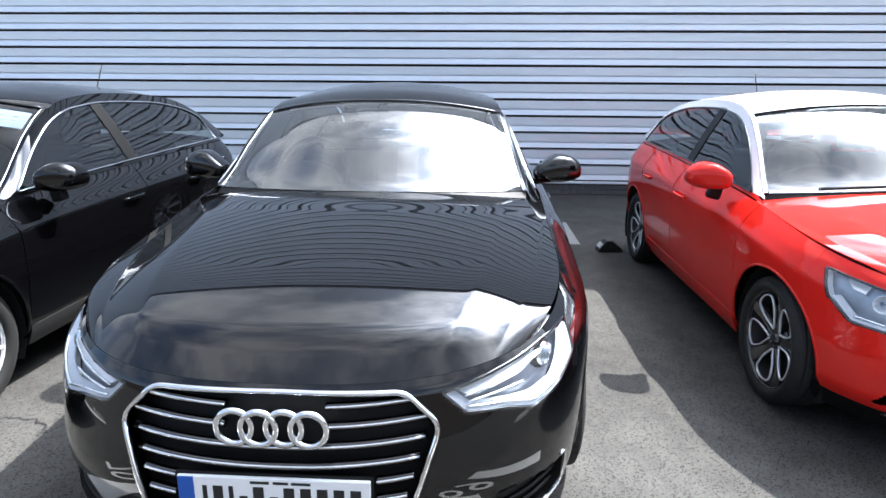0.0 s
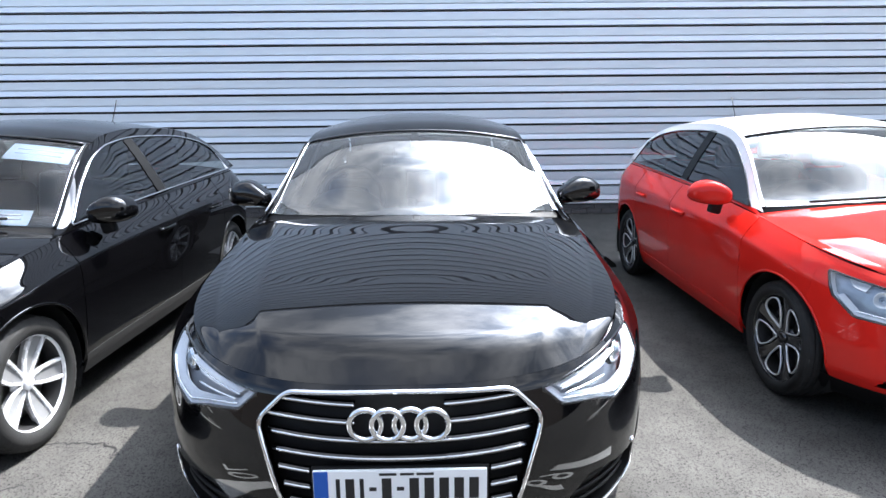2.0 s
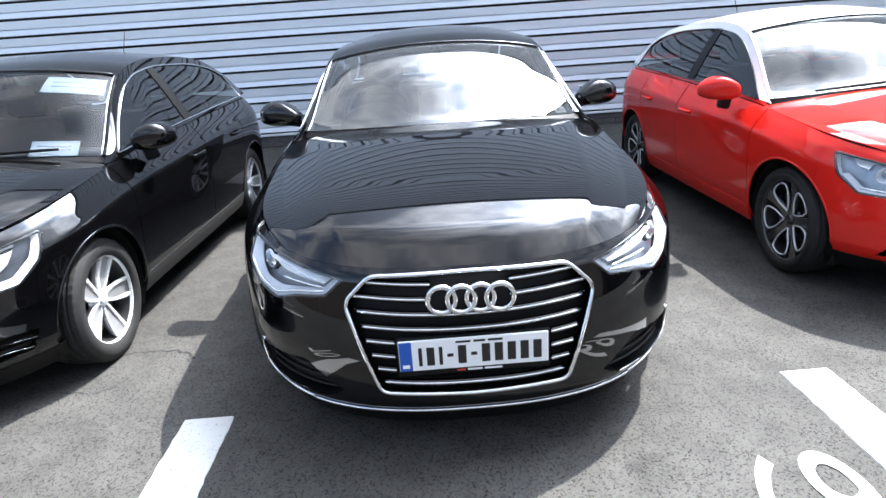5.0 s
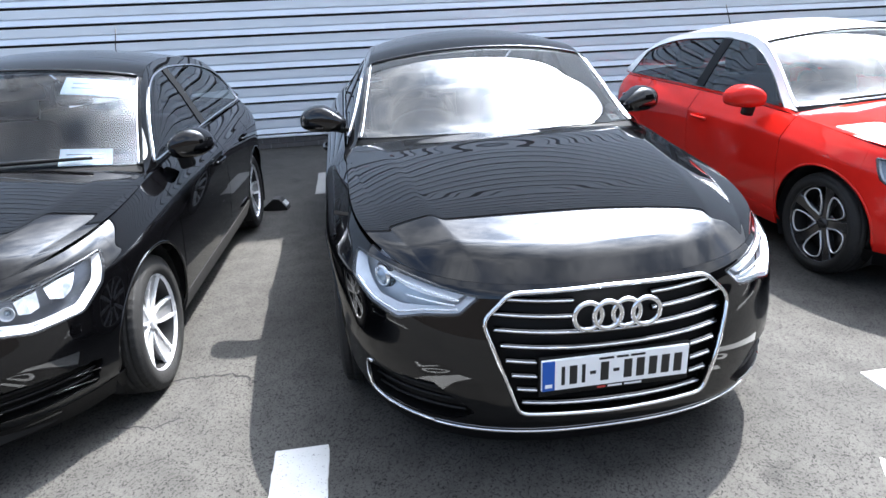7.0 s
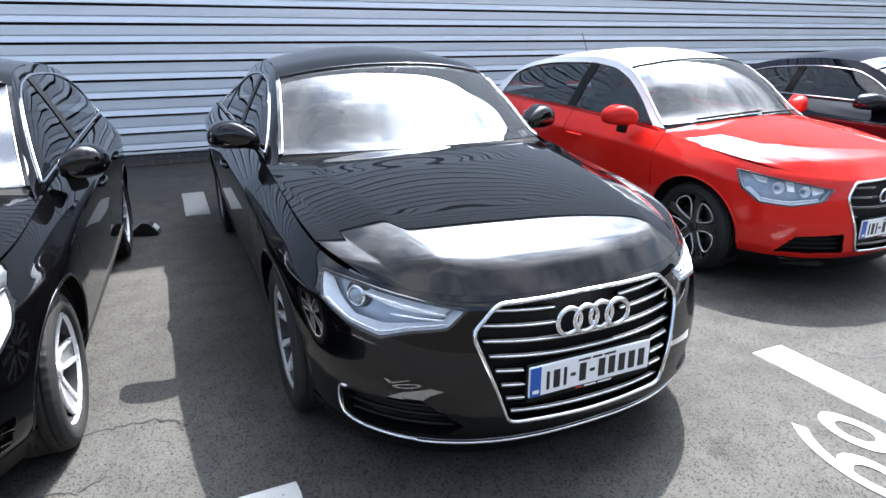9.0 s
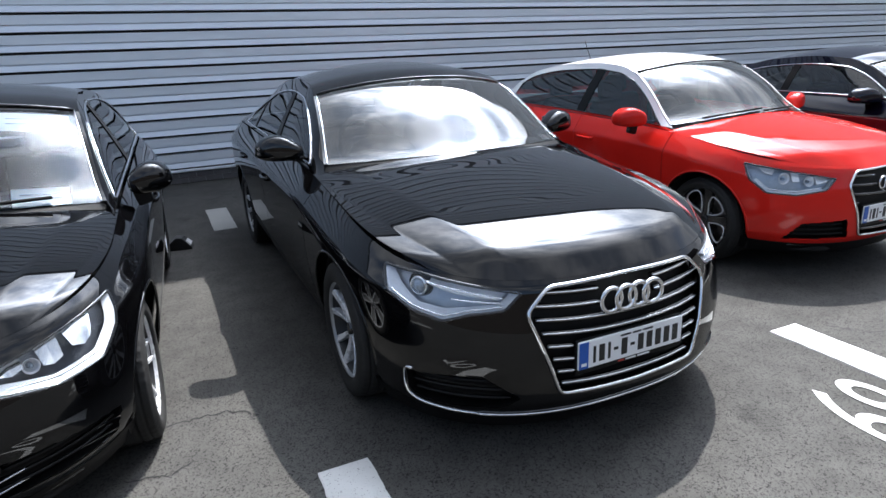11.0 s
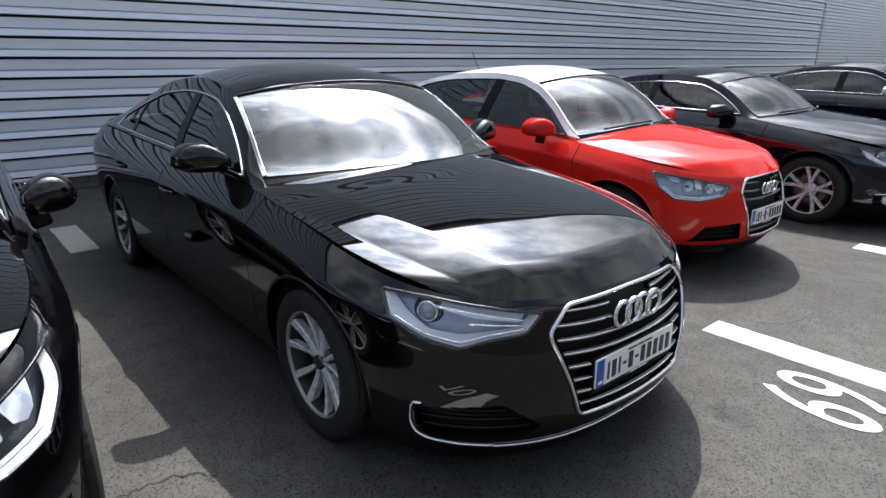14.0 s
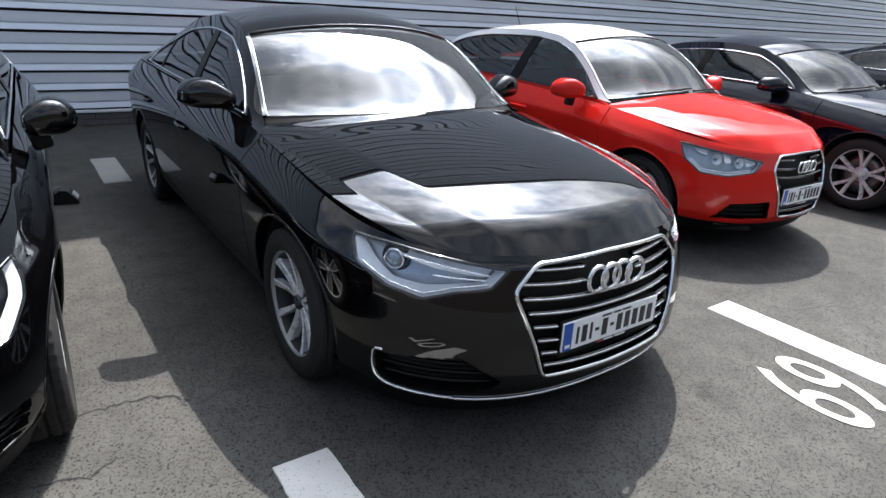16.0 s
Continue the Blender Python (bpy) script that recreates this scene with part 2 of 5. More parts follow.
def polygon_distance(poly, a, b):
    """Signed distance of the points (a, b) from a closed polygon: negative inside."""
    best, inside = np.full(a.shape, 1e9), np.zeros(a.shape, bool)
    for (x0, y0), (x1, y1) in zip(poly, poly[1:] + poly[:1]):
        dx, dy = x1 - x0, y1 - y0
        k = np.clip(((a - x0) * dx + (b - y0) * dy) / (dx * dx + dy * dy), 0, 1)
        best = np.minimum(best, np.hypot(a - x0 - k * dx, b - y0 - k * dy))
        if dy:
            inside ^= ((y0 > b) != (y1 > b)) & (a < x0 + (b - y0) * dx / dy)
    return np.where(inside, -best, best)


def grid_faces(nu, nv, flip=False):
    i, j = np.meshgrid(np.arange(nu), np.arange(nv), indexing="ij")
    a = i * (nv + 1) + j
    f = np.stack([a, a + nv + 1, a + nv + 2, a + 1], -1).reshape(-1, 4)
    return f[:, ::-1] if flip else f


def sheet(fn, u0, u1, nu, v0, v1, nv, keep=None, flip=False, mirror=False):
    """A grid on the surface fn(u, v). keep(points, u, v): only where it is positive, its edge drawn exactly onto zero."""
    U, V = np.meshgrid(np.linspace(u0, u1, nu + 1), np.linspace(v0, v1, nv + 1), indexing="ij")
    F = grid_faces(nu, nv, flip)
    if keep:
        hu, hv = (u1 - u0) / nu, (v1 - v0) / nv
        near = None
        for _ in range(4):
            d = keep(fn(U, V), U, V)
            gu = (keep(fn(U + hu * .05, V), U + hu * .05, V) - d) / .05
            gv = (keep(fn(U, V + hv * .05), U, V + hv * .05) - d) / .05
            g2 = gu**2 + gv**2 + 1e-12
            if near is None:
                near = np.abs(d) / np.sqrt(g2) < 0.72
                out = (d < 0) & ~near
            k = np.where(near, np.clip(-d / g2, -2, 2), 0)
            U, V = U + k * gu * hu, V + k * gv * hv
        bad = out.ravel()
        F = F[~bad[F].any(1)]
        allnear = near.ravel()[F].all(1)
        cu, cv = U.ravel()[F].mean(1)[:, None], V.ravel()[F].mean(1)[:, None]
        F = F[~(allnear & (keep(fn(cu, cv), cu, cv)[:, 0] < 0))]
    P = fn(U, V).reshape(-1, 3)
    used = np.unique(F)
    index = np.full(len(P), -1)
    index[used] = np.arange(len(used))
    P, F = P[used], index[F]
    if mirror:
        P = P * (-1, 1, 1)
        F = F[:, ::-1]
    return P, F


def join(*parts):
    V, F, n = [], [], 0
    for v, f in parts:
        V += [tuple(p) for p in v]
        F += [tuple(int(k) + n for k in q) for q in f]
        n += len(v)
    return V, F


def weld(V, F):
    """Joins the points that fall together."""
    V, F = np.array([tuple(v) for v in V], float), np.array([tuple(f) for f in F], int)
    V[np.abs(V[:, 0]) < 2e-4, 0] = 0
    _, first, where = np.unique(np.round(V * 5000).astype(int), axis=0, return_index=True, return_inverse=True)
    return V[first], where.ravel()[F]


def tube(points, r, closed=False, flat=1.0, sides=8, up=(0, 0, 1)):
    """A rod along a line; flat: its thickness across up, as a share of r."""
    P = np.array(points, float)
    n = len(P)
    T = np.roll(P, -1, 0) - np.roll(P, 1, 0)
    if not closed:
        T[0], T[-1] = P[1] - P[0], P[-1] - P[-2]
    T /= np.linalg.norm(T, axis=1)[:, None] + 1e-12
    A = np.cross(T, np.array(up, float))
    A /= np.linalg.norm(A, axis=1)[:, None] + 1e-9
    B = np.cross(A, T)
    ang = np.linspace(0, 2 * np.pi, sides, endpoint=False)
    V = P[:, None] + r * (np.cos(ang)[None, :, None] * A[:, None] * flat + np.sin(ang)[None, :, None] * B[:, None])
    F = []
    for i in range(n if closed else n - 1):
        k = (i + 1) % n
        F += [(i * sides + j, k * sides + j, k * sides + (j + 1) % sides, i * sides + (j + 1) % sides) for j in range(sides)]
    if not closed:
        F += [tuple(range(sides)), tuple((n - 1) * sides + j for j in reversed(range(sides)))]
    return V.reshape(-1, 3), F


def lathe(profile, segments=48, axis="x"):
    """Turns (radius, along) points round an axis."""
    R, A = np.array([p[0] for p in profile], float), np.array([p[1] for p in profile], float)
    ang = np.linspace(0, 2 * np.pi, segments, endpoint=False)
    V = np.stack([np.broadcast_to(A, (segments, len(A))), np.outer(np.cos(ang), R), np.outer(np.sin(ang), R)], -1).reshape(-1, 3)
    if axis == "y":
        V = V[:, [1, 0, 2]]
    if axis == "z":
        V = V[:, [1, 2, 0]]
    m = len(profile)
    F = [(i * m + j, i * m + j + 1, ((i + 1) % segments) * m + j + 1, ((i + 1) % segments) * m + j) for i in range(segments) for j in range(m - 1)]
    return V, F


def coons(front, back, left, right, na, nu, bulge=None):
    """A patch between four edges: front and back are f(k), left and right f(u); k and u run 0 to 1. bulge(k, u): added to z."""
    k, u = np.meshgrid(np.linspace(0, 1, na + 1), np.linspace(0, 1, nu + 1), indexing="ij")
    f, b, le, ri = front(k), back(k), left(u), right(u)
    K, U = k[..., None], u[..., None]
    P = (1 - U) * f + U * b + (1 - K) * le + K * ri
    c = lambda fn, t: fn(np.array([[t]]))[0, 0]
    P = P - ((1 - K) * (1 - U) * c(front, 0.) + K * (1 - U) * c(front, 1.) + (1 - K) * U * c(back, 0.) + K * U * c(back, 1.))
    if bulge:
        P = P + bulge(k, u)
    return P.reshape(-1, 3), grid_faces(na, nu)


def superbar(size, at, turn=None, bevel=0.006):
    bm = block(size, at, turn)
    bmesh.ops.bevel(bm, geom=bm.edges[:], offset=bevel, segments=3, affect="EDGES", profile=0.5)
    return bm

# ---- cars ----


def wheel_parts(style, r, rim):
    """The meshes of one wheel about its axle; its face looks to +x."""
    w = 0.108
    tread = [(r - .012 + .012 * (1 - abs(x / w) ** 4) - (.007 if abs(abs(x) - .032) < .006 or abs(abs(x) - .07) < .004 else 0), x)
             for x in np.linspace(-w + .008, w - .008, 45)]
    wall = [(rim + .004, w - .008), (rim + .016, w + .004), (rim + .05, w + .009), (r - .03, w + .003), (r - .016, w - .005)]
    profile = [(a, -b) for a, b in wall] + tread + wall[::-1]
    tyre = lathe(profile, 144)
    V = tyre[0].reshape(144, len(profile), 3)
    for i in range(144):                   # cross grooves in the tread and its shoulders
        for j, (a, x) in enumerate(profile):
            if a > r - .022 and ((abs(x) > .074 and i % 3 == 0) or (.038 < abs(x) < .066 and (i + (1 if x > 0 else 0)) % 3 == 1)):
                V[i, j, 1:] *= 1 - .0035 / a
    tyre = V.reshape(-1, 3), tyre[1]
    barrel = lathe([(rim * .985, .086), (rim * .998, .097), (rim + .004, .102), (rim + .008, .098), (rim + .008, .09)], 56)
    well = lathe([(rim * .985, .087), (rim * .9, .03), (rim * .93, -.09)], 48)
    disc = lathe([(.001, .012), (.075, .012), (.08, .02), (rim * .78, .02), (rim * .78, .0), (.001, .0)], 40)
    cap = lathe([(.0005, .078), (.025, .077), (.031, .072), (.032, .05), (.064, .048), (.068, .03)], 28)

    def spoke(a, w0, w1, lean=0.0, x0=.062, x1=.090, deep=.034, hub=.026, tilt=0.0, end=.985):
        """A straight arm that widens to the rim; tilt leans its face to one side."""
        rows, V = 9, []
        for i in range(rows):
            k = i / (rows - 1)
            rad = hub + k * (rim * end - hub)
            ww = (w0 + (w1 - w0) * k ** 1.4) / 2
            x = x0 + (x1 - x0) * k - .008 * math.sin(math.pi * k)
            an = a + lean * k
            c, s = math.cos(an), math.sin(an)
            for q, dx in ((-1, -deep), (-1, -.005), (-.8, 0), (.8, 0), (1, -.005), (1, -deep)):
                t = q * ww
                V.append((x + dx + tilt * q, rad * c - t * s, rad * s + t * c))
        F = [(i * 6 + j, i * 6 + j + 1, (i + 1) * 6 + j + 1, (i + 1) * 6 + j) for i in range(rows - 1) for j in range(5)]
        return V, F

    def petal(a):
        """The bright cut edge round one opening of the wheel."""
        run = [(.22, .10), (.33, .28), (.60, .46), (.90, .40), (.955, .05), (.93, -.30), (.62, -.36), (.34, -.20), (.24, -.02)]
        pts = []
        for k, an in run:
            rad = rim * k
            pts.append((.058 + .034 * k, rad * math.cos(a + an), rad * math.sin(a + an)))
        return tube(bend(pts, 5), .0062, False, .8, 6, (1, 0, 0))

    spokes = []
    for i in range(5):
        a = math.pi / 2 + i * 2 * math.pi / 5
        if style == "ten":
            spokes += [(spoke(a - .25, .018, .036, -.05, tilt=.004), ALLOY), (spoke(a + .25, .018, .036, .05, tilt=-.004), ALLOY)]
        elif style == "five":
            spokes += [(spoke(a, .046, .082, 0, .058, .084), GREY_RIM)] + [(spoke(a + q * .42, .013, .020, -q * .215, .066, .093, .016, .034), ALLOY) for q in (-1, 1)]
        elif style == "rotor":
            spokes += [(spoke(a, .050, .072), DARK_ALLOY), (petal(a + math.pi / 5), CUT_ALLOY)]
        elif style == "vee":
            spokes += [(spoke(a - .05, .022, .034, -.20), ALLOY), (spoke(a + .05, .022, .034, .20), ALLOY)]
        else:
            spokes += [(spoke(a - .10, .028, .03, .02), ALLOY), (spoke(a + .10, .028, .03, -.02), ALLOY)]
    return tyre, barrel, well, disc, cap, spokes


def rings(width, tubed):
    """Four linked rings across, in the xz plane."""
    out, rad = [], width / 6.2
    for i in range(4):
        cx = (i - 1.5) * rad * 1.4
        pts = [(cx + rad * math.cos(a), -.004 * (i % 2), rad * math.sin(a)) for a in np.linspace(0, 2 * math.pi, 40, endpoint=False)]
        out.append(tube(pts, tubed, True, 1.0, 8, (0, 1, 0)))
    return out


def bend(run, n=16):
    """A line through corner points, its corners rounded."""
    r = [np.array(q, float) for q in run]
    out = [r[0]]
    for a, b, c in zip(r, r[1:], r[2:]):
        p, e = b + (a - b) * .45, b + (c - b) * .45
        out += [(1 - k) ** 2 * p + 2 * k * (1 - k) * b + k * k * e for k in np.linspace(0, 1, n)]
    return out + [r[-1]]


class Shape:
    """The skin of a car, from a plan outline, a section and a roof line. The front is at y = 0, the tail at y = length."""

    def __init__(self, c):
        self.c = c
        L, hw, nd, td = c["length"], c["half_width"], c["nose"], c["tail"]
        th = np.linspace(0, np.pi / 2, 400)
        mx, ny = c.get("nose_power", (2.5, 2.56))
        fx, fy = hw * np.sin(th) ** (2 / mx), nd * (1 - np.cos(th) ** (2 / ny))
        rx, ry = hw * np.sin(th) ** (2 / 3.2), L - td * (1 - np.cos(th) ** (2 / 2.8))
        x = np.concatenate([fx, [hw], rx[::-1]])
        y = np.concatenate([fy, [(nd + L - td) / 2], ry[::-1]])
        x = x * (1 - .018 * ((y - L * .5) / (L * .5)) ** 2)
        s = np.concatenate([[0], np.cumsum(np.hypot(np.diff(x), np.diff(y)))])
        self.total = s[-1]
        ss = np.linspace(0, self.total, 900)
        self.ss, self.px, self.py = ss, np.interp(ss, s, x), np.interp(ss, s, y)
        for _ in range(12):      # soften the seams of the outline
            for a in (self.px, self.py):
                a[1:-1] = (a[:-2] + 2 * a[1:-1] + a[2:]) / 4
        tx, ty = np.gradient(self.px, ss), np.gradient(self.py, ss)
        n = np.hypot(tx, ty)
        self.nx, self.ny = ty / n, -tx / n
        self.top, self.bottom = ease(*c["shoulder"]), ease(*c["sill"])
        self.front_in, self.side_in, self.rear_in = ease(*c["front_inset"]), ease(*c["side_inset"]), ease(*c["rear_inset"])
        self.corner = self.s_at(nd * .62)
        rail = np.array(c["rail"], float)
        k = np.linspace(0, 1, len(rail))
        self.rail_y0, self.rail_y1 = rail[0][1], rail[-1][1]
        self.rail_x, self.rail_z = ease(rail[:, 1], rail[:, 0]), ease(rail[:, 1], rail[:, 2])

    def s_at(self, y):
        half = slice(0, 900)
        return float(np.interp(y, self.py[half], self.ss[half]))

    def skin(self, s, t, out=0.0):
        s, t = np.asarray(s, float), np.asarray(t, float)
        f = lambda a: np.interp(s, self.ss, a)
        x, y, nx, ny = f(self.px), f(self.py), f(self.nx), f(self.ny)
        zt, zb = self.top(y), self.bottom(y)
        wf = 1 - step(self.corner * .35, self.corner * 1.35, s)
        wr = step(self.total - self.corner * 1.2, self.total - self.corner * .4, s)
        inset = wf * self.front_in(t) + wr * self.rear_in(t) + (1 - wf - wr) * self.side_in(t)
        return np.stack([x - nx * (inset - out), y - ny * (inset - out), zb + t * (zt - zb)], -1)

    def t_at(self, s, z):
        y = np.interp(s, self.ss, self.py)
        zb, zt = self.bottom(y), self.top(y)
        return (np.asarray(z, float) - zb) / (zt - zb)

    def edge(self, y):
        """The shoulder's edge at y along the side."""
        return self.skin(np.interp(y, self.py, self.ss), np.ones_like(np.asarray(y, float)))

    def rail_at(self, y):
        return np.stack([self.rail_x(y), np.asarray(y, float) + 0 * self.rail_x(y), self.rail_z(y)], -1)

    def side(self, y, r, out=0.0):
        """The side of the cabin: from the shoulder (r = 0) to the roof rail (r = 1)."""
        y, r = np.asarray(y, float), np.asarray(r, float)
        a, b = self.edge(y), self.rail_at(y)
        a = a - np.array([.012, 0, -.002])
        p = a + r[..., None] * (b - a)
        p[..., 0] += .045 * r * (1 - r) * step(0, .12, b[..., 2] - a[..., 2]) + out
        return p

    def front_point(self, x, z, out=0.0):
        """The point of the nose at x and z."""
        s = float(np.interp(abs(x), self.px[:450], self.ss[:450]))
        for _ in range(6):
            p = self.skin(np.array(s), np.array(float(self.t_at(s, z))), out)
            s += (abs(x) - p[0])
        return np.array([math.copysign(p[0], x) if x else 0.0, p[1], p[2]])


def build_car(name, c, at, label, group="parked cars"):
    S = Shape(c)
    root = tagged(new(name), label, "car", group)
    root.empty_display_size = 0.3
    root.matrix_basis = at
    body, roofc = c["paint"], c.get("roof_paint", c["paint"])
    hw, L, r, wb, fo = c["half_width"], c["length"], c["tyre"], c["wheelbase"], c["overhang"]
    axles = (fo, fo + wb)
    zw = r
    arch = c.get("arch", r + .045)

    def wheel_clear(p):
        d = np.full(p.shape[:-1], 9.0)
        for y in axles:
            d = np.minimum(d, np.hypot(p[..., 1] - y, p[..., 2] - zw - .005) - arch)
        return d

    # panels of the sides
    lamp = c["lamp"]                       # outline of the headlight: (along the nose, height)
    grille = c["grille"]                   # outline of the grille's right half: (x, z)
    gpoly = grille + [(-x, z) for x, z in reversed(grille) if x > 0]
    intake = c.get("intake")

    def nose_keep(p, s, t):
        d = polygon_distance(lamp, s, p[..., 2])
        d = np.minimum(d, polygon_distance(gpoly, p[..., 0], p[..., 2]))
        if intake:
            d = np.minimum(d, polygon_distance(intake, s, p[..., 2]))
        return np.minimum(d, wheel_clear(p))

    cuts = c["cuts"]                       # shut lines: bumper, fender, doors, tail
    names = ["front_wing", "front_door", "rear_door", "rear_wing"] if len(cuts) == 5 else ["front_wing", "front_door", "rear_wing"]
    gap = .0032
    sb = S.s_at(cuts[0])
    for mirror in (False, True):
        for i, n in enumerate(names):
            a, b = S.s_at(cuts[i]) + (gap if i else .0005), S.s_at(cuts[i + 1]) - gap
            keep = nose_keep if i == 0 else (lambda p, s, t: wheel_clear(p))
            v, f = sheet(S.skin, a, b, max(10, int((b - a) / .015)), 0, 1, 60, keep, False, mirror)
            mesh_object(n, v, f, body, root, solid=.004)
    for n, a, b in (("front_bumper", 0, sb - .0005), ("rear_bumper", S.s_at(cuts[-1]) + gap, S.total)):
        k = nose_keep if a == 0 else (lambda p, s, t: wheel_clear(p))
        one = sheet(S.skin, a, b, int((b - a) / .011), 0, 1, 80, k)
        two = sheet(S.skin, a, b, int((b - a) / .011), 0, 1, 80, k, False, True)
        mesh_object(n, *weld(*join(one, two)), body, root, solid=.004)

    # bonnet and boot between the shoulder's edges
    ends = c["cowl"]                       # (y at the sides, y in the middle, height in the middle)
    sc, s1 = S.s_at(c["bonnet_corner"]), S.s_at(ends[0])

    def arc(y_side, x_side, z_side, y_mid, z_mid, power=2.0):
        def f(k):
            a = 2 * k - 1
            w = 1 - np.abs(a) ** power
            return np.stack([a * x_side, y_side + (y_mid - y_side) * w, z_side + (z_mid - z_side) * w], -1)
        return f

    def edge_run(s0, s1, side, lift=.0):
        def f(u):
            p = S.skin(s0 + (s1 - s0) * u, np.ones_like(u))
            return p * np.array([side, 1, 1]) + np.array([-side * gap, 0, lift])
        return f

    def front_arc(s_end):
        def f(k):
            a = 2 * k - 1
            p = S.skin(np.abs(a) * s_end, np.ones_like(a), -gap)
            p[..., 0] *= np.sign(a)
            return p
        return f

    ce = S.edge(np.array(ends[0]))
    crown, dome = c["bonnet_crown"], c.get("dome", .008)

    bow_u = ease((0, .045, .09, .14, .21, .44, .72, 1), (0, .38, .74, .95, .97, .76, .42, 0))

    def bonnet_bulge(k, u):
        a = np.abs(2 * k - 1)
        z = crown * (1 - a**3.4) * bow_u(u)
        line = c.get("crease", (.62, .80))
        la = line[0] + (line[1] - line[0]) * u
        over = np.log1p(np.exp(np.clip((a - la) / .006, -40, 40))) * .006
        z += dome * np.clip(1 - over / (1 - la), 0, 1) * bow_u(u)
        return np.stack([0 * z, 0 * z, z], -1)

    cowl = arc(ends[0], float(ce[0]) - gap, float(ce[2]), ends[1], ends[2], 2.1)
    v, f = coons(front_arc(sc), cowl, edge_run(sc, s1, -1), edge_run(sc, s1, 1), 220, 70, bonnet_bulge)
    mesh_object("bonnet", v, f, body, root, solid=.006)

    # cabin: windscreen, roof, rear window
    hy, hm, hz = c["header"]               # windscreen's top edge: y at the sides, in the middle, height there
    by, bm_, bz = c["backlight"]           # rear window's top edge
    ey, em, ez = c["tailgate"]             # rear window's lower edge

    def rail_run(y0, y1, side, inward=0.0, down=0.0):
        def f(u):
            p = S.rail_at(y0 + (y1 - y0) * u)
            return p * np.array([side, 1, 1]) + np.array([-side * inward, 0, -down])
        return f

    def top_arc(y, ymid, z, power=2.2, inward=0.0, down=0.0):
        p = S.rail_at(np.array(float(y)))
        return arc(y, float(p[0]) - inward, float(p[2]) - down, ymid, z, power)

    y0 = S.rail_y0
    screen_y0 = c.get("screen_base", y0 + .12)
    p0 = S.rail_at(np.array(screen_y0))
    wide = c.get("pillar", .020)             # painted pillar beside the glass
    low = arc(screen_y0, float(p0[0]) - wide, float(p0[2]) + .004, ends[1] + .035, ends[2] - .004, 2.05)
    v, f = coons(low, top_arc(hy, hm, hz, 2.2, wide, .004), rail_run(screen_y0, hy, -1, wide, -.004), rail_run(screen_y0, hy, 1, wide, -.004), 36, 30,
                 lambda k, u: np.stack([0 * k, -.02 * np.sin(np.pi * u) * (1 - np.abs(2 * k - 1) ** 2), .015 * np.sin(np.pi * u) * (1 - (2 * k - 1) ** 2)], -1))
    screen = mesh_object("windscreen", v, f, c.get("screen", SCREEN), root, "clear curved windscreen")
    P = v.reshape(37, 31, 3)
    for side in (0, -1):                   # painted pillar beside the screen, with its bright or dark edge
        inner = P[side]
        u = np.linspace(0, 1, 31)
        outer = rail_run(screen_y0, hy, -1 if side == 0 else 1)(u)
        V = np.concatenate([inner + (0, 0, .002), outer + (0, 0, .004)])
        F = [(i, i + 1, 31 + i + 1, 31 + i) for i in range(30)]
        mesh_object("windscreen_pillar", V, F if side else [q[::-1] for q in F], roofc, root, solid=.004)
        mesh_object("screen_seal", *tube(inner + (0, -.003, .003), .003, False, 1.0, 6), CHROME if c.get("bright") else GLOSSY, root)
    for nm, k0, k1, u0, u1, lab in c.get("papers", ()):
        a, b = np.meshgrid(np.linspace(k0, k1, 8) * 36, np.linspace(u0, u1, 5) * 30, indexing="ij")
        i, j = a.astype(int).clip(0, 35), b.astype(int).clip(0, 29)
        fa, fb = (a - i)[..., None], (b - j)[..., None]
        q = (1 - fa) * (1 - fb) * P[i, j] + fa * (1 - fb) * P[i + 1, j] + (1 - fa) * fb * P[i, j + 1] + fa * fb * P[i + 1, j + 1]
        sheet_ob = mesh_object(nm, (q + np.array([0, .012, -.008])).reshape(-1, 3), grid_faces(7, 4), PAPER, root, lab, solid=.0015)
        for row in c.get("print_rows", (.35, .62)):
            q0, q1 = q[1, 0] * (1 - row) + q[1, -1] * row, q[-2, 0] * (1 - row) + q[-2, -1] * row
            mesh_object("print_bar", *tube([q0 + (0, .009, -.004), q1 + (0, .009, -.004)], .004, False, .3, 6), PALE_INK, sheet_ob)
    head = P[:, -1]
    mesh_object("header_seal", *tube(head + (0, -.006, .003), .008, False, 1.0, 6), GLOSSY, root)
    # dark frit and scuttle below the screen
    base = P[:, 0]
    ck = cowl(np.linspace(0, 1, 37))
    V = np.concatenate([base + (0, 0, -.004), ck + (0, .006, -.026)])
    mesh_object("scuttle", V, [(i, 37 + i, 38 + i, i + 1) for i in range(36)], PLASTIC, root, "matt black plastic scuttle", solid=.004)

    rise = c["roof_crown"]
    v, f = coons(top_arc(hy, hm, hz, 2.2, 0, -.002), top_arc(by, bm_, bz, 2.2, 0, -.002), rail_run(hy, by, -1, 0, -.002), rail_run(hy, by, 1, 0, -.002), 40, 36,
                 lambda k, u: np.stack([0 * k, 0 * k, rise * np.sin(np.pi * u) ** 1.15 * (1 - np.abs(2 * k - 1) ** 2.4)], -1))
    mesh_object("roof", v, f, roofc, root, solid=.006)
    roof_top = v.reshape(41, 37, 3)
    y1 = S.rail_y1
    p1 = S.rail_at(np.array(ey))
    lowr = arc(ey, float(p1[0]) - .02, float(p1[2]), em, ez)
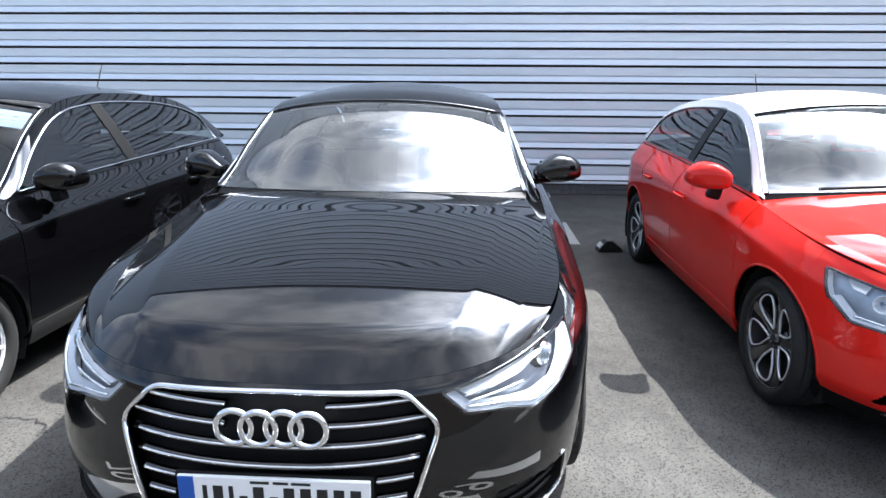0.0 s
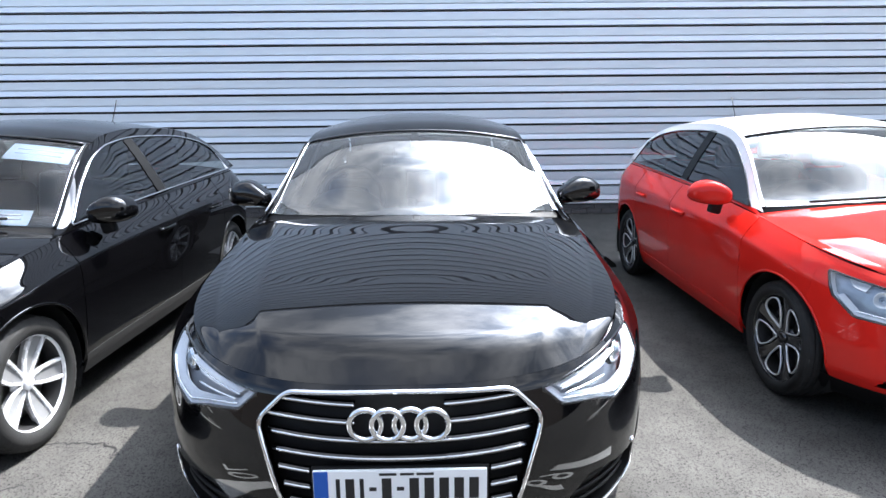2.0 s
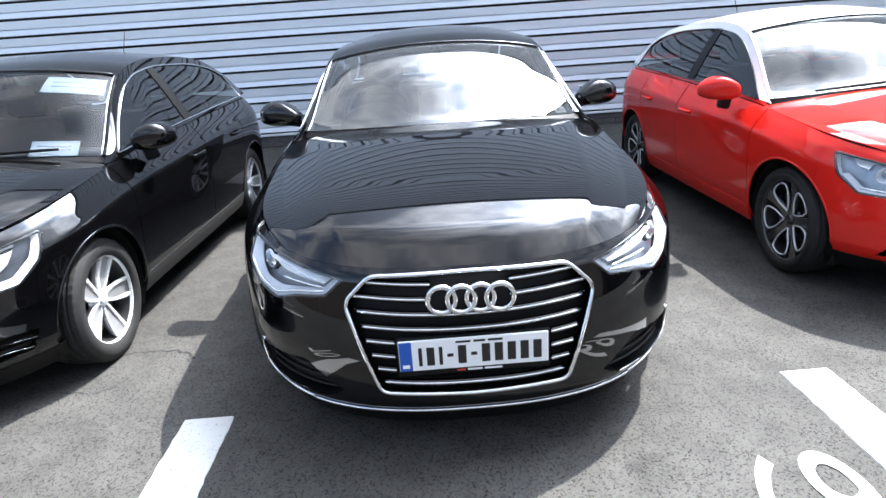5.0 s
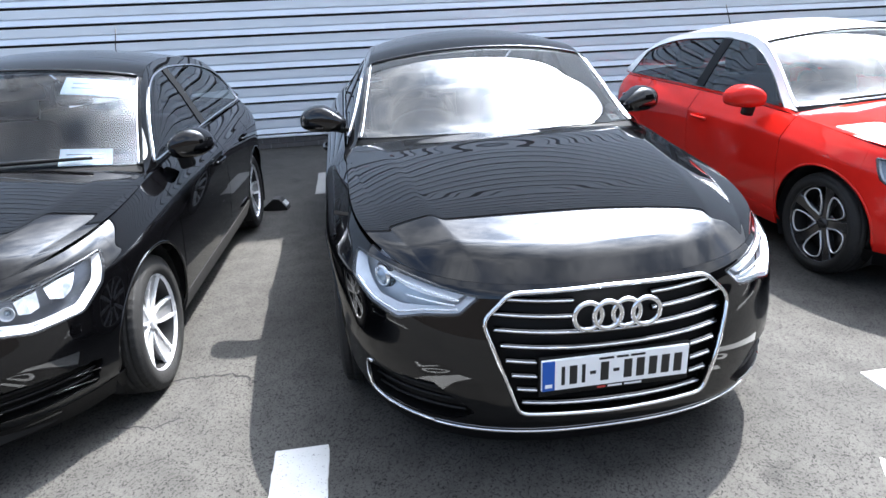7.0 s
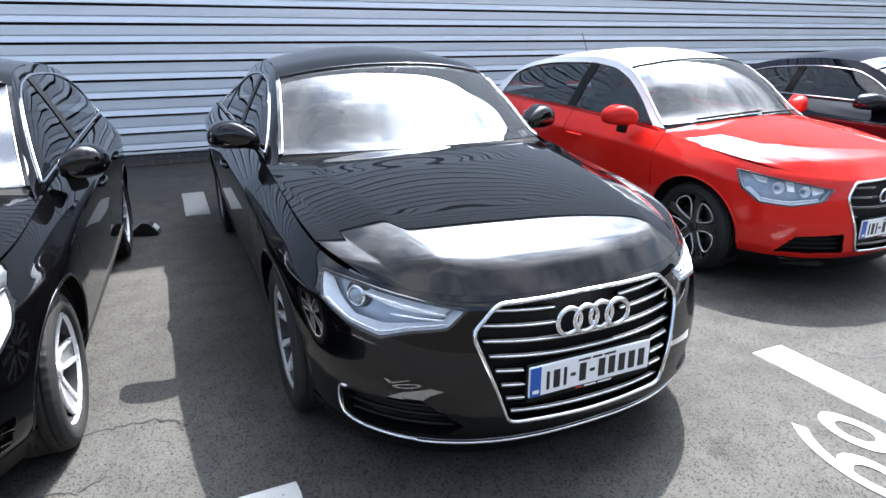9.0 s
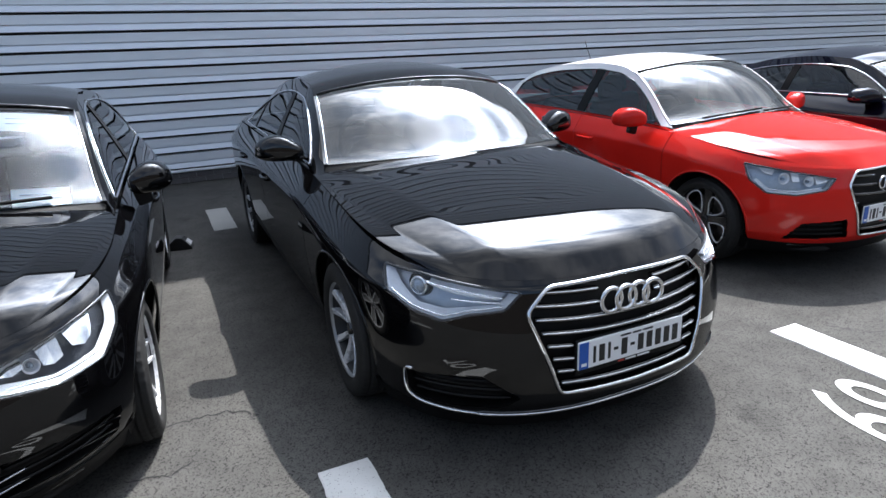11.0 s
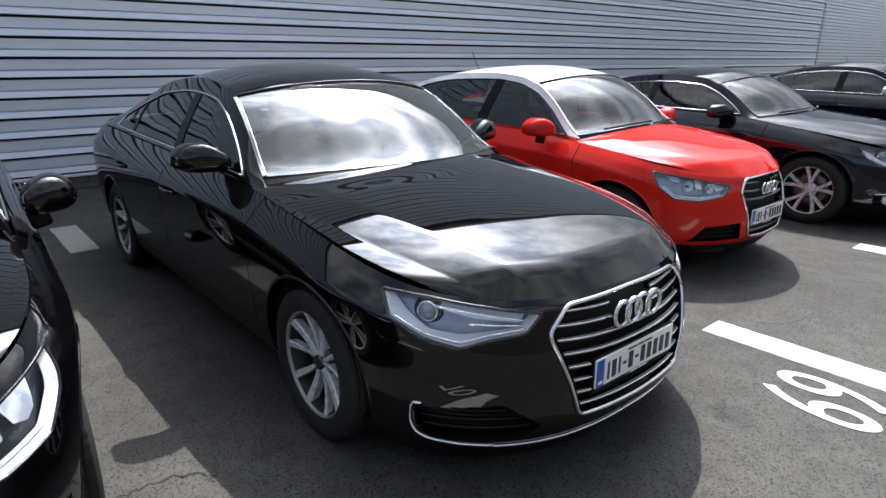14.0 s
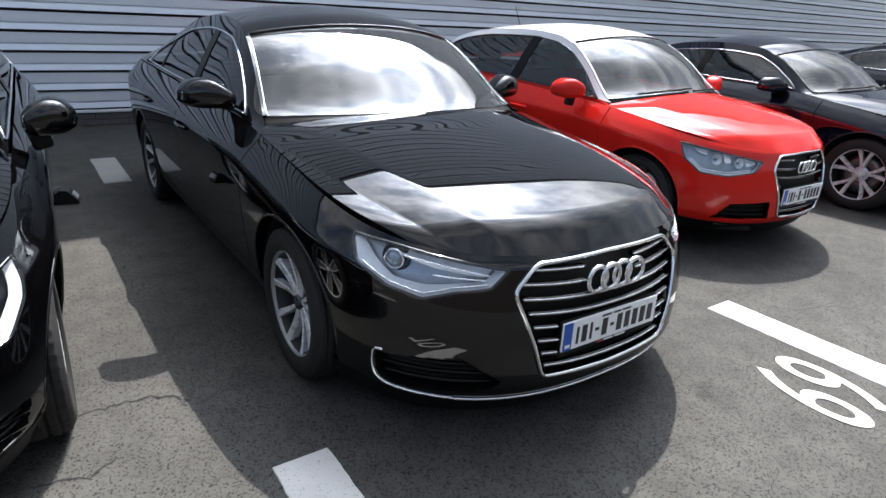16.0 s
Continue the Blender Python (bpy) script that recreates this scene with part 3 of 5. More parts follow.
    v, f = coons(top_arc(by, bm_, bz, 2.2, .015, .004), lowr, rail_run(by, ey, -1, .018), rail_run(by, ey, 1, .018), 24, 20,
                 lambda k, u: np.stack([0 * k, 0 * k, .02 * np.sin(np.pi * u) * (1 - (2 * k - 1) ** 2)], -1))
    mesh_object("rear_window", v, f, PANE, root)
    # boot or tailgate down to the tail's edge
    se = S.s_at(ey)
    s9 = S.s_at(c["boot_corner"])
    ee = S.edge(np.array(ey))
    deck = arc(ey, float(ee[0]) - gap, float(ee[2]), em, ez)

    def rear_arc(k):
        a = 2 * k - 1
        p = S.skin(S.total - np.abs(a) * (S.total - s9), np.ones_like(a), -gap)
        p[..., 0] *= np.sign(a)
        return p
    v, f = coons(deck, rear_arc, edge_run(se, s9, -1), edge_run(se, s9, 1), 40, 20,
                 lambda k, u: np.stack([0 * k, 0 * k, .02 * np.sin(np.pi * u) * (1 - (2 * k - 1) ** 2)], -1))
    mesh_object("boot_lid", v, f, body, root, solid=.005)

    # sides of the cabin: painted frame, panes, pillars, bright trim
    ya, yb = c["glass_run"]                # from the first to the last corner of the side glass
    lo, hi = .022, c.get("frame", .062)

    def glass_keep(p, y, q):
        d = np.minimum(p[..., 2] - (S.edge(y)[..., 2] + lo), (S.rail_z(y) - p[..., 2]) - hi)
        slant = c.get("rear_slant", .3)
        return np.minimum(d, np.minimum(y - ya, (yb - y) - slant * (p[..., 2] - 1.0)))

    for mirror in (False, True):
        m = -1 if mirror else 1
        over_belt = lambda p, y: p[..., 2] - S.edge(y)[..., 2] - lo
        two_tone = roofc is not body
        v, f = sheet(S.side, y0 + .01, y1 - .01, 130, 0, 1, 24, lambda p, y, q: np.minimum(-glass_keep(p, y, q), over_belt(p, y) if two_tone else 9.0), False, mirror)
        mesh_object("window_frame", v, f, roofc, root, solid=.006)
        if two_tone:
            v, f = sheet(S.side, y0 + .01, y1 - .01, 130, 0, .4, 16, lambda p, y, q: -over_belt(p, y), False, mirror)
            mesh_object("window_belt", v, f, body, root, solid=.006)
        inner = lambda y, q: S.side(y, q, -.004)
        posts = c["posts"]                 # pillars between the panes: (y at the belt, slant, width)
        stops = [y0] + [q[0] for q in posts] + [y1]
        for i in range(len(stops) - 1):
            def pane(p, y, q, i=i):
                d = glass_keep(p, y, q) + .006
                if i > 0:
                    d = np.minimum(d, y - posts[i - 1][0] - posts[i - 1][1] * (p[..., 2] - 1) - posts[i - 1][2] / 2)
                if i < len(posts):
                    d = np.minimum(d, posts[i][0] + posts[i][1] * (p[..., 2] - 1) - posts[i][2] / 2 - y)
                return d
            lo_y, hi_y = max(y0, stops[i] - .25) + .01, min(y1, stops[i + 1] + .25) - .01
            v, f = sheet(inner, lo_y, hi_y, 60, 0, 1, 24, pane, False, mirror)
            if len(f):
                mesh_object("side_window", v, f, PANE, root)
        for yp, slant, wide in posts:
            def post(p, y, q):
                return np.minimum(glass_keep(p, y, q) + .008, wide / 2 + .002 - np.abs(y - yp - slant * (p[..., 2] - 1)))
            v, f = sheet(lambda y, q: S.side(y, q, .001), yp - .25, yp + .25, 50, 0, 1, 20, post, False, mirror)
            if len(f):
                mesh_object("pillar", v, f, PILLAR, root, solid=.01)
        # trim round the glass
        yy = np.linspace(y0 + .02, y1 - .02, 400)
        zb_, zt_ = S.edge(yy)[:, 2] + lo, S.rail_z(yy) - hi
        limit = yb - c.get("rear_slant", .3) * (np.minimum(zt_, 9) - 1.0)
        ok = (zt_ > zb_ + .004) & (yy > ya) & (yy < limit)
        yo = yy[ok]
        q = lambda y, z: (z - S.edge(y)[..., 2]) / np.maximum(S.rail_z(y) - S.edge(y)[..., 2], .02)
        okb = (zt_ > zb_ + .004) & (yy > ya) & (yy < yb + .0)
        ybm = yy[okb]
        topline = S.side(yo, q(yo, S.rail_z(yo) - hi), .003)
        botline = S.side(ybm, q(ybm, S.edge(ybm)[:, 2] + lo), .004)
        loop = np.concatenate([botline[::4], topline[::-4]]) * np.array([m, 1, 1])
        mesh_object("window_trim", *tube(loop, .0062 if c.get("bright") else .005, True, 1.0, 6, (1, 0, 0)), CHROME if c.get("bright") else GLOSSY, root,
                    "bright chrome window surround" if c.get("bright") else "")

    # nose: grille, lamps, plate, bumper trims
    fp = S.front_point
    gz0, gz1 = min(z for _, z in grille), max(z for _, z in grille)

    def grille_in(p, s, t):
        return -polygon_distance(gpoly, p[..., 0], p[..., 2]) + .004
    back = lambda s, t: S.skin(s, t, -.045)
    one, two = sheet(back, 0, .62, 44, 0, 1, 44, grille_in), sheet(back, 0, .62, 44, 0, 1, 44, grille_in, False, True)
    g = mesh_object("grille", *weld(*join(one, two)), PLASTIC, root, "black grille with " + ("chrome" if c.get("bright_slats") else "black") + " slats", solid=.004)

    def outline(poly, n=14, rad=.03):
        """The polygon's line with its corners rounded."""
        pts, m = [], len(poly)
        for i in range(m):
            a, b, d = np.array(poly[i - 1]), np.array(poly[i]), np.array(poly[(i + 1) % m])
            ra = min(rad, .45 * np.linalg.norm(a - b), .45 * np.linalg.norm(d - b))
            p, e = b + (a - b) / np.linalg.norm(a - b) * ra, b + (d - b) / np.linalg.norm(d - b) * ra
            pts += [(1 - k) ** 2 * p + 2 * k * (1 - k) * b + k * k * e for k in np.linspace(0, 1, 5)]
            nxt = d + (b - d) / np.linalg.norm(b - d) * min(rad, .45 * np.linalg.norm(d - b))
            pts += [e + (nxt - e) * k for k in np.linspace(0, 1, n)[1:-1]]
        return np.array(pts)

    ring = np.array([fp(x, z, .004) for x, z in outline(gpoly)])
    mesh_object("grille_surround", *tube(ring, c.get("surround", .0095), True, .8, 8, (0, 1, 0)), CHROME, g, "polished chrome surround")
    count = c["slats"]
    px, pz = c["plate"]
    for i in range(count):
        z = gz0 + (gz1 - gz0) * (i + .75) / (count + .6)
        half = 0
        for (xa, za), (xb, zb2) in zip(grille, grille[1:]):
            if min(za, zb2) <= z <= max(za, zb2) and za != zb2:
                half = max(half, xa + (xb - xa) * (z - za) / (zb2 - za))
        half -= .02
        if half < .1:
            continue
        bow = lambda x: .018 * (abs(x) / .4) ** 2
        runs = [(-half, half)]
        emb = c["emblem"]
        if abs(z - pz) < .068:
            runs = [(-half, -px - .012), (px + .012, half)]
        elif abs(z - emb[0]) < emb[1] * .19:
            runs = [(-half, -emb[1] * .46), (emb[1] * .46, half)]
        for xa, xb in runs:
            pts = [fp(x, z + bow(x), -.016) for x in np.linspace(xa, xb, 25)]
            mesh_object("slat", *tube(pts, .0115, False, 1.25, 8), GLOSSY, g)
            if c.get("bright_slats"):
                pts = [fp(x, z + .002 + bow(x), -.004) for x in np.linspace(xa, xb, 25)]
                mesh_object("slat_trim", *tube(pts, .0044, False, .8, 6), CHROME, g, "chrome strip along the slat")
    ez_, ew = c["emblem"]
    ec = fp(0, ez_, .016)
    for v, f in rings(ew, ew * .032):
        mesh_object("emblem_ring", np.array(v) + ec, f, CHROME, g, "chrome ring")
    # number plate
    pc = fp(0, pz, c.get("plate_out", .012))
    pl = part("number_plate", superbar((px * 2, .012, .112), pc, None, .004), PLATE, root, "white plate with dark bars and a blue end")
    part("plate_holder", superbar((px * 2 + .012, .012, .142), pc + np.array([0, .009, -.008]), None, .004), PLASTIC, pl)
    part("blue_band", superbar((.042, .003, .108), pc + np.array([-px + .023, -.006, 0]), None, .001), PLATE_BLUE, pl)
    x = -px + .066
    for wide in (.012, .026, .012, .021, .028, .021, .028, .028, .028, .028, .028):
        tall = .012 if wide == .021 else .068
        part("plate_bar", superbar((wide, .002, tall), pc + np.array([x + wide / 2, -.0065, -.004]), None, .0008), INK, pl)
        x += wide + .0155
    for x, wide in ((-.045, .05), (.01, .04), (.063, .05)):
        part("plate_small_line", superbar((wide, .002, .0075), pc + np.array([x + .01, -.0065, .043]), None, .0006), INK, pl)
    part("plate_code", superbar((.024, .002, .013), pc + np.array([-px + .023, -.008, -.036]), None, .0006), PLATE, pl, "small white bar")
    for x, wide, mt in ((-.055, .028, PALE_RED), (-.008, .05, PLATE), (.055, .06, PLATE)):
        part("holder_line", superbar((wide, .002, .007), pc + np.array([x + .01, .002, -.0675]), None, .0006), mt, pl)

    # headlights
    lampc = np.array(lamp)
    smin, smax, zmin, zmax = lampc[:, 0].min() - .03, lampc[:, 0].max() + .03, lampc[:, 1].min(), lampc[:, 1].max()
    lamp_in = lambda grow: (lambda p, s, t: -polygon_distance(lamp, s, p[..., 2]) + grow)
    for mirror in (False, True):
        m = np.array([-1 if mirror else 1, 1, 1])
        v, f = sheet(lambda s, t: S.skin(s, t, -.05), smin, smax, 46, .3, 1, 50, lamp_in(.004), False, mirror)
        h = mesh_object("headlight", v, f, c.get("lamp_inner", REFLECTOR), root, "clear headlight with silver inside", solid=.003)
        pt = lambda s, z, out: S.skin(np.array(s), S.t_at(s, z), out) * m
        rim_line = np.array([pt(s, z, -.006) for s, z in outline(lamp, 12, .015)])
        mesh_object("lamp_rim", *tube(rim_line, .007, True, 1.0, 6, (0, 1, 0)), GLOSSY, h)
        wall_line = np.array([pt(s, z, -.045) for s, z in outline(lamp, 12, .015)])
        n = len(rim_line)
        V = np.concatenate([rim_line, wall_line])
        mesh_object("lamp_bowl", V, [(i, (i + 1) % n, n + (i + 1) % n, n + i) for i in range(n)], FACET, h)
        v, f = sheet(lambda s, t: S.skin(s, t, .001), smin, smax, 46, .3, 1, 50, lamp_in(.003), False, mirror)
        mesh_object("lens", v, f, LENS, h, "clear lens")
        for (sa, za), (sb_, zb3), rad in c["guides"]:
            pts = [pt(sa + (sb_ - sa) * k, za + (zb3 - za) * k, c.get("guide_out", -.022)) for k in np.linspace(0, 1, 16)]
            mesh_object("light_guide", *tube(pts, rad, False, 1.2, 8), DRL, h, "white light strip")
        for poly, out, nm, mt in c.get("plates", ()):
            lower, upper = [np.array(q) for q in poly]
            runs = []
            for q in (lower, upper):
                d = np.concatenate([[0], np.cumsum(np.hypot(*np.diff(q, axis=0).T))])
                k = np.linspace(0, d[-1], 41)
                runs.append(np.stack([np.interp(k, d, q[:, 0]), np.interp(k, d, q[:, 1])], -1))
            V = [pt(*(a * (1 - w) + b * w), out - .022 * w) for a, b in zip(*runs) for w in (0, .33, .67, 1)]
            F = grid_faces(40, 3, mirror)
            v, f = np.array(V), F
            mesh_object(nm, v, f, mt, h, "white light guide" if nm == "light_guide" else "bright silver reflector", solid=.006)
        for sx, zx, rad in c.get("dishes", ()):
            p = pt(sx, zx, -.03)
            nrm = pt(sx, zx, .0) - p
            turn = Vector(nrm / np.linalg.norm(nrm) * .5 + np.array([0, -.5, .12])).to_track_quat("X", "Z").to_matrix()
            for nm, prof, mt in (("reflector_dish", [(.004, -.028), (rad * .45, -.020), (rad * .8, -.004), (rad, .014), (rad * 1.04, .012)], FACET),
                                 ("bulb", [(.0005, .012), (.007, .008), (.008, -.026)], BULB)):
                v, f = lathe(prof, 24)
                mesh_object(nm, np.array([turn @ Vector(a) for a in v]) + p, f, mt, h)
        for sx, zx, rad in c["bulbs"]:
            p = pt(sx, zx, -.03)
            q = pt(sx, zx, .0) - p
            nrm = q / np.linalg.norm(q)
            turn = Vector(nrm).to_track_quat("X", "Z").to_matrix()
            for nm, prof, mt in (("projector", [(.0005, .022), (rad * .5, .018), (rad * .85, .008), (rad * .95, -.005)], BULB),
                                 ("projector_ring", [(rad * .93, -.01), (rad * .95, .008), (rad * 1.12, .010), (rad * 1.2, -.004)], CHROME),
                                 ("projector_bezel", [(rad * 1.16, -.006), (rad * 1.3, .000), (rad * 1.62, -.008), (rad * 1.68, -.018)], PLASTIC)):
                v, f = lathe(prof, 24)
                v = np.array([turn @ Vector(a) for a in v]) + p
                mesh_object(nm, v, f, mt, h)
        # lower intake
        if intake:
            v, f = sheet(lambda s, t: S.skin(s, t, -.05), intake[0][0] - .05, max(a for a, _ in intake) + .05, 40, 0, .6, 30,
                         lambda p, s, t: -polygon_distance(intake, s, p[..., 2]) + .004, False, mirror)
            a = mesh_object("air_intake", v, f, PLASTIC, root, "black plastic air intake", solid=.003)
            line = outline(intake, 10, .02)
            v0 = np.array([pt(s, z, -.002) for s, z in line])
            v1 = np.array([pt(s, z, -.048) for s, z in line])
            n = len(line)
            mesh_object("intake_wall", np.concatenate([v0, v1]), [(i, (i + 1) % n, n + (i + 1) % n, n + i) for i in range(n)], PLASTIC, a)
            zs = [z for _, z in intake]
            for z in np.linspace(min(zs), max(zs), 5)[1:-1]:
                ins = [s for s in np.linspace(min(a for a, _ in intake), max(a for a, _ in intake), 40)
                       if polygon_distance(intake, np.array([s]), np.array([z]))[0] < -.008]
                if len(ins) > 4:
                    mesh_object("intake_slat", *tube([pt(s, z, -.028) for s in ins], .006, False, 1.6, 6), PLASTIC, a)
            for sx, zx, rad in c.get("fogs", ()):
                p, q = pt(sx, zx, -.03), pt(sx, zx, .0)
                turn = Vector(q - p).to_track_quat("X", "Z").to_matrix()
                v, f = lathe([(.0005, .03), (rad * .7, .024), (rad, .012), (rad * 1.15, .016), (rad * 1.2, -.02)], 24)
                mesh_object("fog_lamp", np.array([turn @ Vector(w) for w in v]) + p, f, FACET, a, "small round fog lamp")
            for run in c.get("intake_trim", ()):
                pts = [pt(q[0], q[1], .002) for q in bend(run)]
                mesh_object("intake_trim", *tube(pts, c.get("trim_radius", .006), False, .8, 6), CHROME, a, "thin chrome strip")
    if c.get("lip"):
        zl, s_end, rad = c["lip"]
        pts = [S.skin(np.array(abs(s)), S.t_at(abs(s), zl + c.get("lip_rise", .02) * (abs(s) / .9) ** 4), .006) * np.array([1 if s >= 0 else -1, 1, 1]) for s in np.linspace(-s_end, s_end, 90)]
        mesh_object("bumper_strip", *tube(pts, rad, False, .9, 8), CHROME if c.get("bright_slats") else GLOSSY, root, "chrome strip along the bumper")
    # black lower spoiler
    for_low = lambda s, t: S.skin(s, t * .06, .0) + np.array([0, .002, -.05]) * (1 - t)[..., None]
    one, two = sheet(for_low, 0, sb * 1.02, 50, 0, 1, 4), sheet(for_low, 0, sb * 1.02, 50, 0, 1, 4, None, False, True)
    mesh_object("front_spoiler", *weld(*join(one, two)), PLASTIC, root, solid=.006)
    # sills
    a, b = S.s_at(fo + arch + .01), S.s_at(fo + wb - arch - .01)
    for mirror in (False, True):
        v, f = sheet(lambda s, t: S.skin(s, t * .10, .004) + np.array([0, 0, -.035]) * (1 - t)[..., None], a, b, 30, 0, 1, 5, None, False, mirror)
        mesh_object("sill", v, f, c.get("sill_paint", MATT), root, solid=.01)

    # floor, wheel wells, bulkheads
    V = []
    yy = np.linspace(.12, L - .12, 40)
    for y in yy:
        x = float(np.interp(y, S.py, S.px)) - .10
        if any(abs(y - q) < arch - .08 for q in axles):
            x = min(x, hw - .30)
        V += [(-x, y, .21), (x, y, .21)]
    mesh_object("floor_pan", V, [(2 * i, 2 * i + 1, 2 * i + 3, 2 * i + 2) for i in range(39)], MATT, root, solid=.03)
    for y in axles:
        for m in (-1, 1):
            ang = np.linspace(-.5, math.pi + .5, 30)
            V = [(m * (min(hw - .045, float(np.interp(y + arch * math.cos(a), S.py[:450], S.px[:450])) - .06) if k and y == fo else hw - (.045 if k else .31)), y + (arch + .004) * math.cos(a), zw + .005 + (arch + .004) * math.sin(a)) for k in (1, 0) for a in ang]
            F = [(i, i + 1, 31 + i, 30 + i) for i in range(29)] + [tuple(range(30, 60))]
            mesh_object("wheel_well", V, F, MATT, root, smooth=False)

    for y in axles:                        # turned lip round each arch
        for m in (-1, 1):
            run = []
            for a in np.linspace(-.12, math.pi + .12, 46):
                ya_, za_ = y + (arch + .002) * math.cos(a), zw + .005 + (arch + .002) * math.sin(a)
                s = S.s_at(ya_)
                if za_ < float(S.bottom(ya_)) + .01:
                    continue
                for _ in range(3):
                    p = S.skin(np.array(s), S.t_at(s, za_), -.003)
                    s += ya_ - float(p[1])
                run.append(p * np.array([m, 1, 1]))
            mesh_object("arch_lip", *tube(run, .0075, False, 1.0, 6, (1, 0, 0)), body, root)
    # hidden plate added under the bonnet's rear edge to block leaking sunlight
    part("sun_block_plate", block((1.46, .32, .02), (0, ends[0] - .05, float(ce[2]) - .085)), MATT, root)

    # wheels
    tyre, barrel, well, disc, cap, spokes = wheel_parts(c["wheel"], r, c["rim"])
    first = {}
    for y, m in [(a, b) for a in axles for b in (-1, 1)]:
        pose_w = Matrix.Translation((m * (hw - c.get("tuck", .034) - .108), y, zw)) @ (Matrix() if m == 1 else Matrix.Rotation(math.pi, 4, "Z")) @ Matrix.Rotation(c.get("spin", .3) + y, 4, "X")
        if not first:
            w = mesh_object("wheel", *barrel, c.get("barrel", ALLOY), root, c["wheel_label"])
            w.matrix_basis = pose_w
            first["w"] = w
            first["kids"] = [mesh_object("tyre", *tyre, RUBBER, w, "black rubber tyre"), mesh_object("rim_well", *well, STEEL, w), mesh_object("brake_disc", *disc, DISC, w),
                             mesh_object("hub_cap", *cap, c.get("cap", c.get("barrel", ALLOY)), w)]
            first["kids"] += [mesh_object("cut_edge" if mt is CUT_ALLOY else "spoke", *sp, mt, w, smooth=mt is CUT_ALLOY) for sp, mt in spokes]
        else:
            w = share(first["w"], "wheel", root, pose_w)
            tagged(w, c["wheel_label"])
            for kid in first["kids"]:
                tagged(share(kid, kid.name.split(".")[0], w), kid.get("label", ""))

    # mirrors
    mx_, my, mz = c["mirror"]
    for m in (-1, 1):
        half, tall, tip = c.get("mirror_half", .126), c.get("mirror_tall", .094), c.get("mirror_tip")
        bm = bmesh.new()
        bmesh.ops.create_uvsphere(bm, u_segments=36, v_segments=20, radius=1)
        e = lambda q: math.copysign(abs(q) ** .66, q)
        for v in bm.verts:
            x, y, z = e(v.co.x), e(v.co.y), e(v.co.z)
            inner, outer = max(0.0, -x - .05) / .95, max(0.0, x)
            lid = 1 - (.42 if tip else .66) * inner ** 1.25 - (.34 if tip else .22) * outer ** 2
            foot = (.62 if tip else .52) * (1 - .25 * outer ** 2)
            v.co = (m * (mx_ + x * half), my + min(y, .42) * .095 + .038 * x, mz - .012 + z * tall * (lid if z > 0 else foot))
        mir = part("door_mirror", bm, c.get("mirror_paint", body), root, smooth=True)
        bm = block((half * 1.5, .006, .095), (mx_ * m, my + .043, mz - .002), Matrix.Rotation(m * .30, 4, "Z"))
        part("mirror_glass", bm, CHROME, mir, "mirror glass", bevel=.002)
        px_ = float(S.edge(np.array(my + .02))[0])
        if tip:
            bm = superbar((.075, .055, .085), ((mx_ - half * .45) * m, my + .012, mz - .085), Matrix.Rotation(-.25 * m, 4, "Y"), .016)
        else:
            bm = superbar((max(.06, mx_ - px_ + .03), .055, .036), ((mx_ - .06 + px_ - .03) / 2 * m, my + .012, mz - .058), Matrix.Rotation(-.2 * m, 4, "Y"), .012)
        part("mirror_foot", bm, PLASTIC, mir, "black foot")
        bm = superbar((half * 1.15, .012, .008), (mx_ * m + m * .03, my - .062 + .010, mz - .022), Matrix.Rotation(.3 * m, 4, "Z"), .003)
        part("mirror_indicator", bm, GLOSSY, mir)
    # door handles
    for y in c["handles"]:
        for m in (-1, 1):
            s = S.s_at(y)
            t = float(S.t_at(s, c["handle_z"] + .02 * (y - 2)))
            pts = [S.skin(np.array(s + d), np.array(t), .006 + .016 * (1 - (d / .10) ** 4)) * np.array([m, 1, 1]) for d in np.linspace(-.1, .1, 12)]
            mesh_object("door_handle", *tube(pts, .012, False, .7, 8), body, root)
    # wipers
    for x0, x1 in c.get("wipers", ((-.50, .02), (.02, .52))):
        kk = np.linspace(0, 1, 14)
        fk = lambda x: (x / (2 * (float(p0[0]) - .035)) + .5)
        lowpts = low(np.array([fk(a) for a in np.linspace(x0, x1, 14)])) + np.array([0, .0, .018]) + np.outer(kk, [0, .022, .016])
        mesh_object("wiper", *tube(lowpts, .008, False, 1, 6), PLASTIC, root, "black wiper blade")
    # roof aerial
    if c.get("aerial"):
        col = roof_top[20, int(36 * c["aerial"])]
        pts = [col + np.array([0, k * .12, k * .21]) for k in np.linspace(0, 1, 6)]
        ae = mesh_object("aerial", *tube(pts, .0035, False, 1, 6), PLASTIC, root, "thin black roof aerial")
        part("aerial_foot", superbar((.035, .07, .022), col + np.array([0, .01, .008]), None, .008), PLASTIC, ae)
    elif c.get("fin"):
        col = roof_top[20, 33]
        part("aerial_fin", superbar((.03, .12, .045), col + np.array([0, 0, .012]), Matrix.Rotation(.2, 4, "X"), .012), roofc, root)

    # cabin inside
    front_y = ends[1] + .14
    wx = float(p0[0]) - .05
    across = np.linspace(-wx, wx, 31)
    rim_yz = [(.0, -.30), (-.10, -.10), (-.08, -.035), (.0, -.012), (.18, .0), (.38, -.012), (.46, -.05), (.48, -.12), (.42, -.30)]
    V = [(x, front_y - .05 + (ends[0] - ends[1]) * abs(x / wx) ** 2.4 + dy * (1 - .35 * abs(x / wx) ** 2), ends[2] - .022 + dz - .012 * abs(x / wx) ** 2) for x in across for dy, dz in rim_yz]
    mesh_object("dashboard", V, grid_faces(30, len(rim_yz) - 1), TRIM, root, "dark plastic dashboard")
    wheel_c = np.array([-.37, front_y + .50, ends[2] + .0])
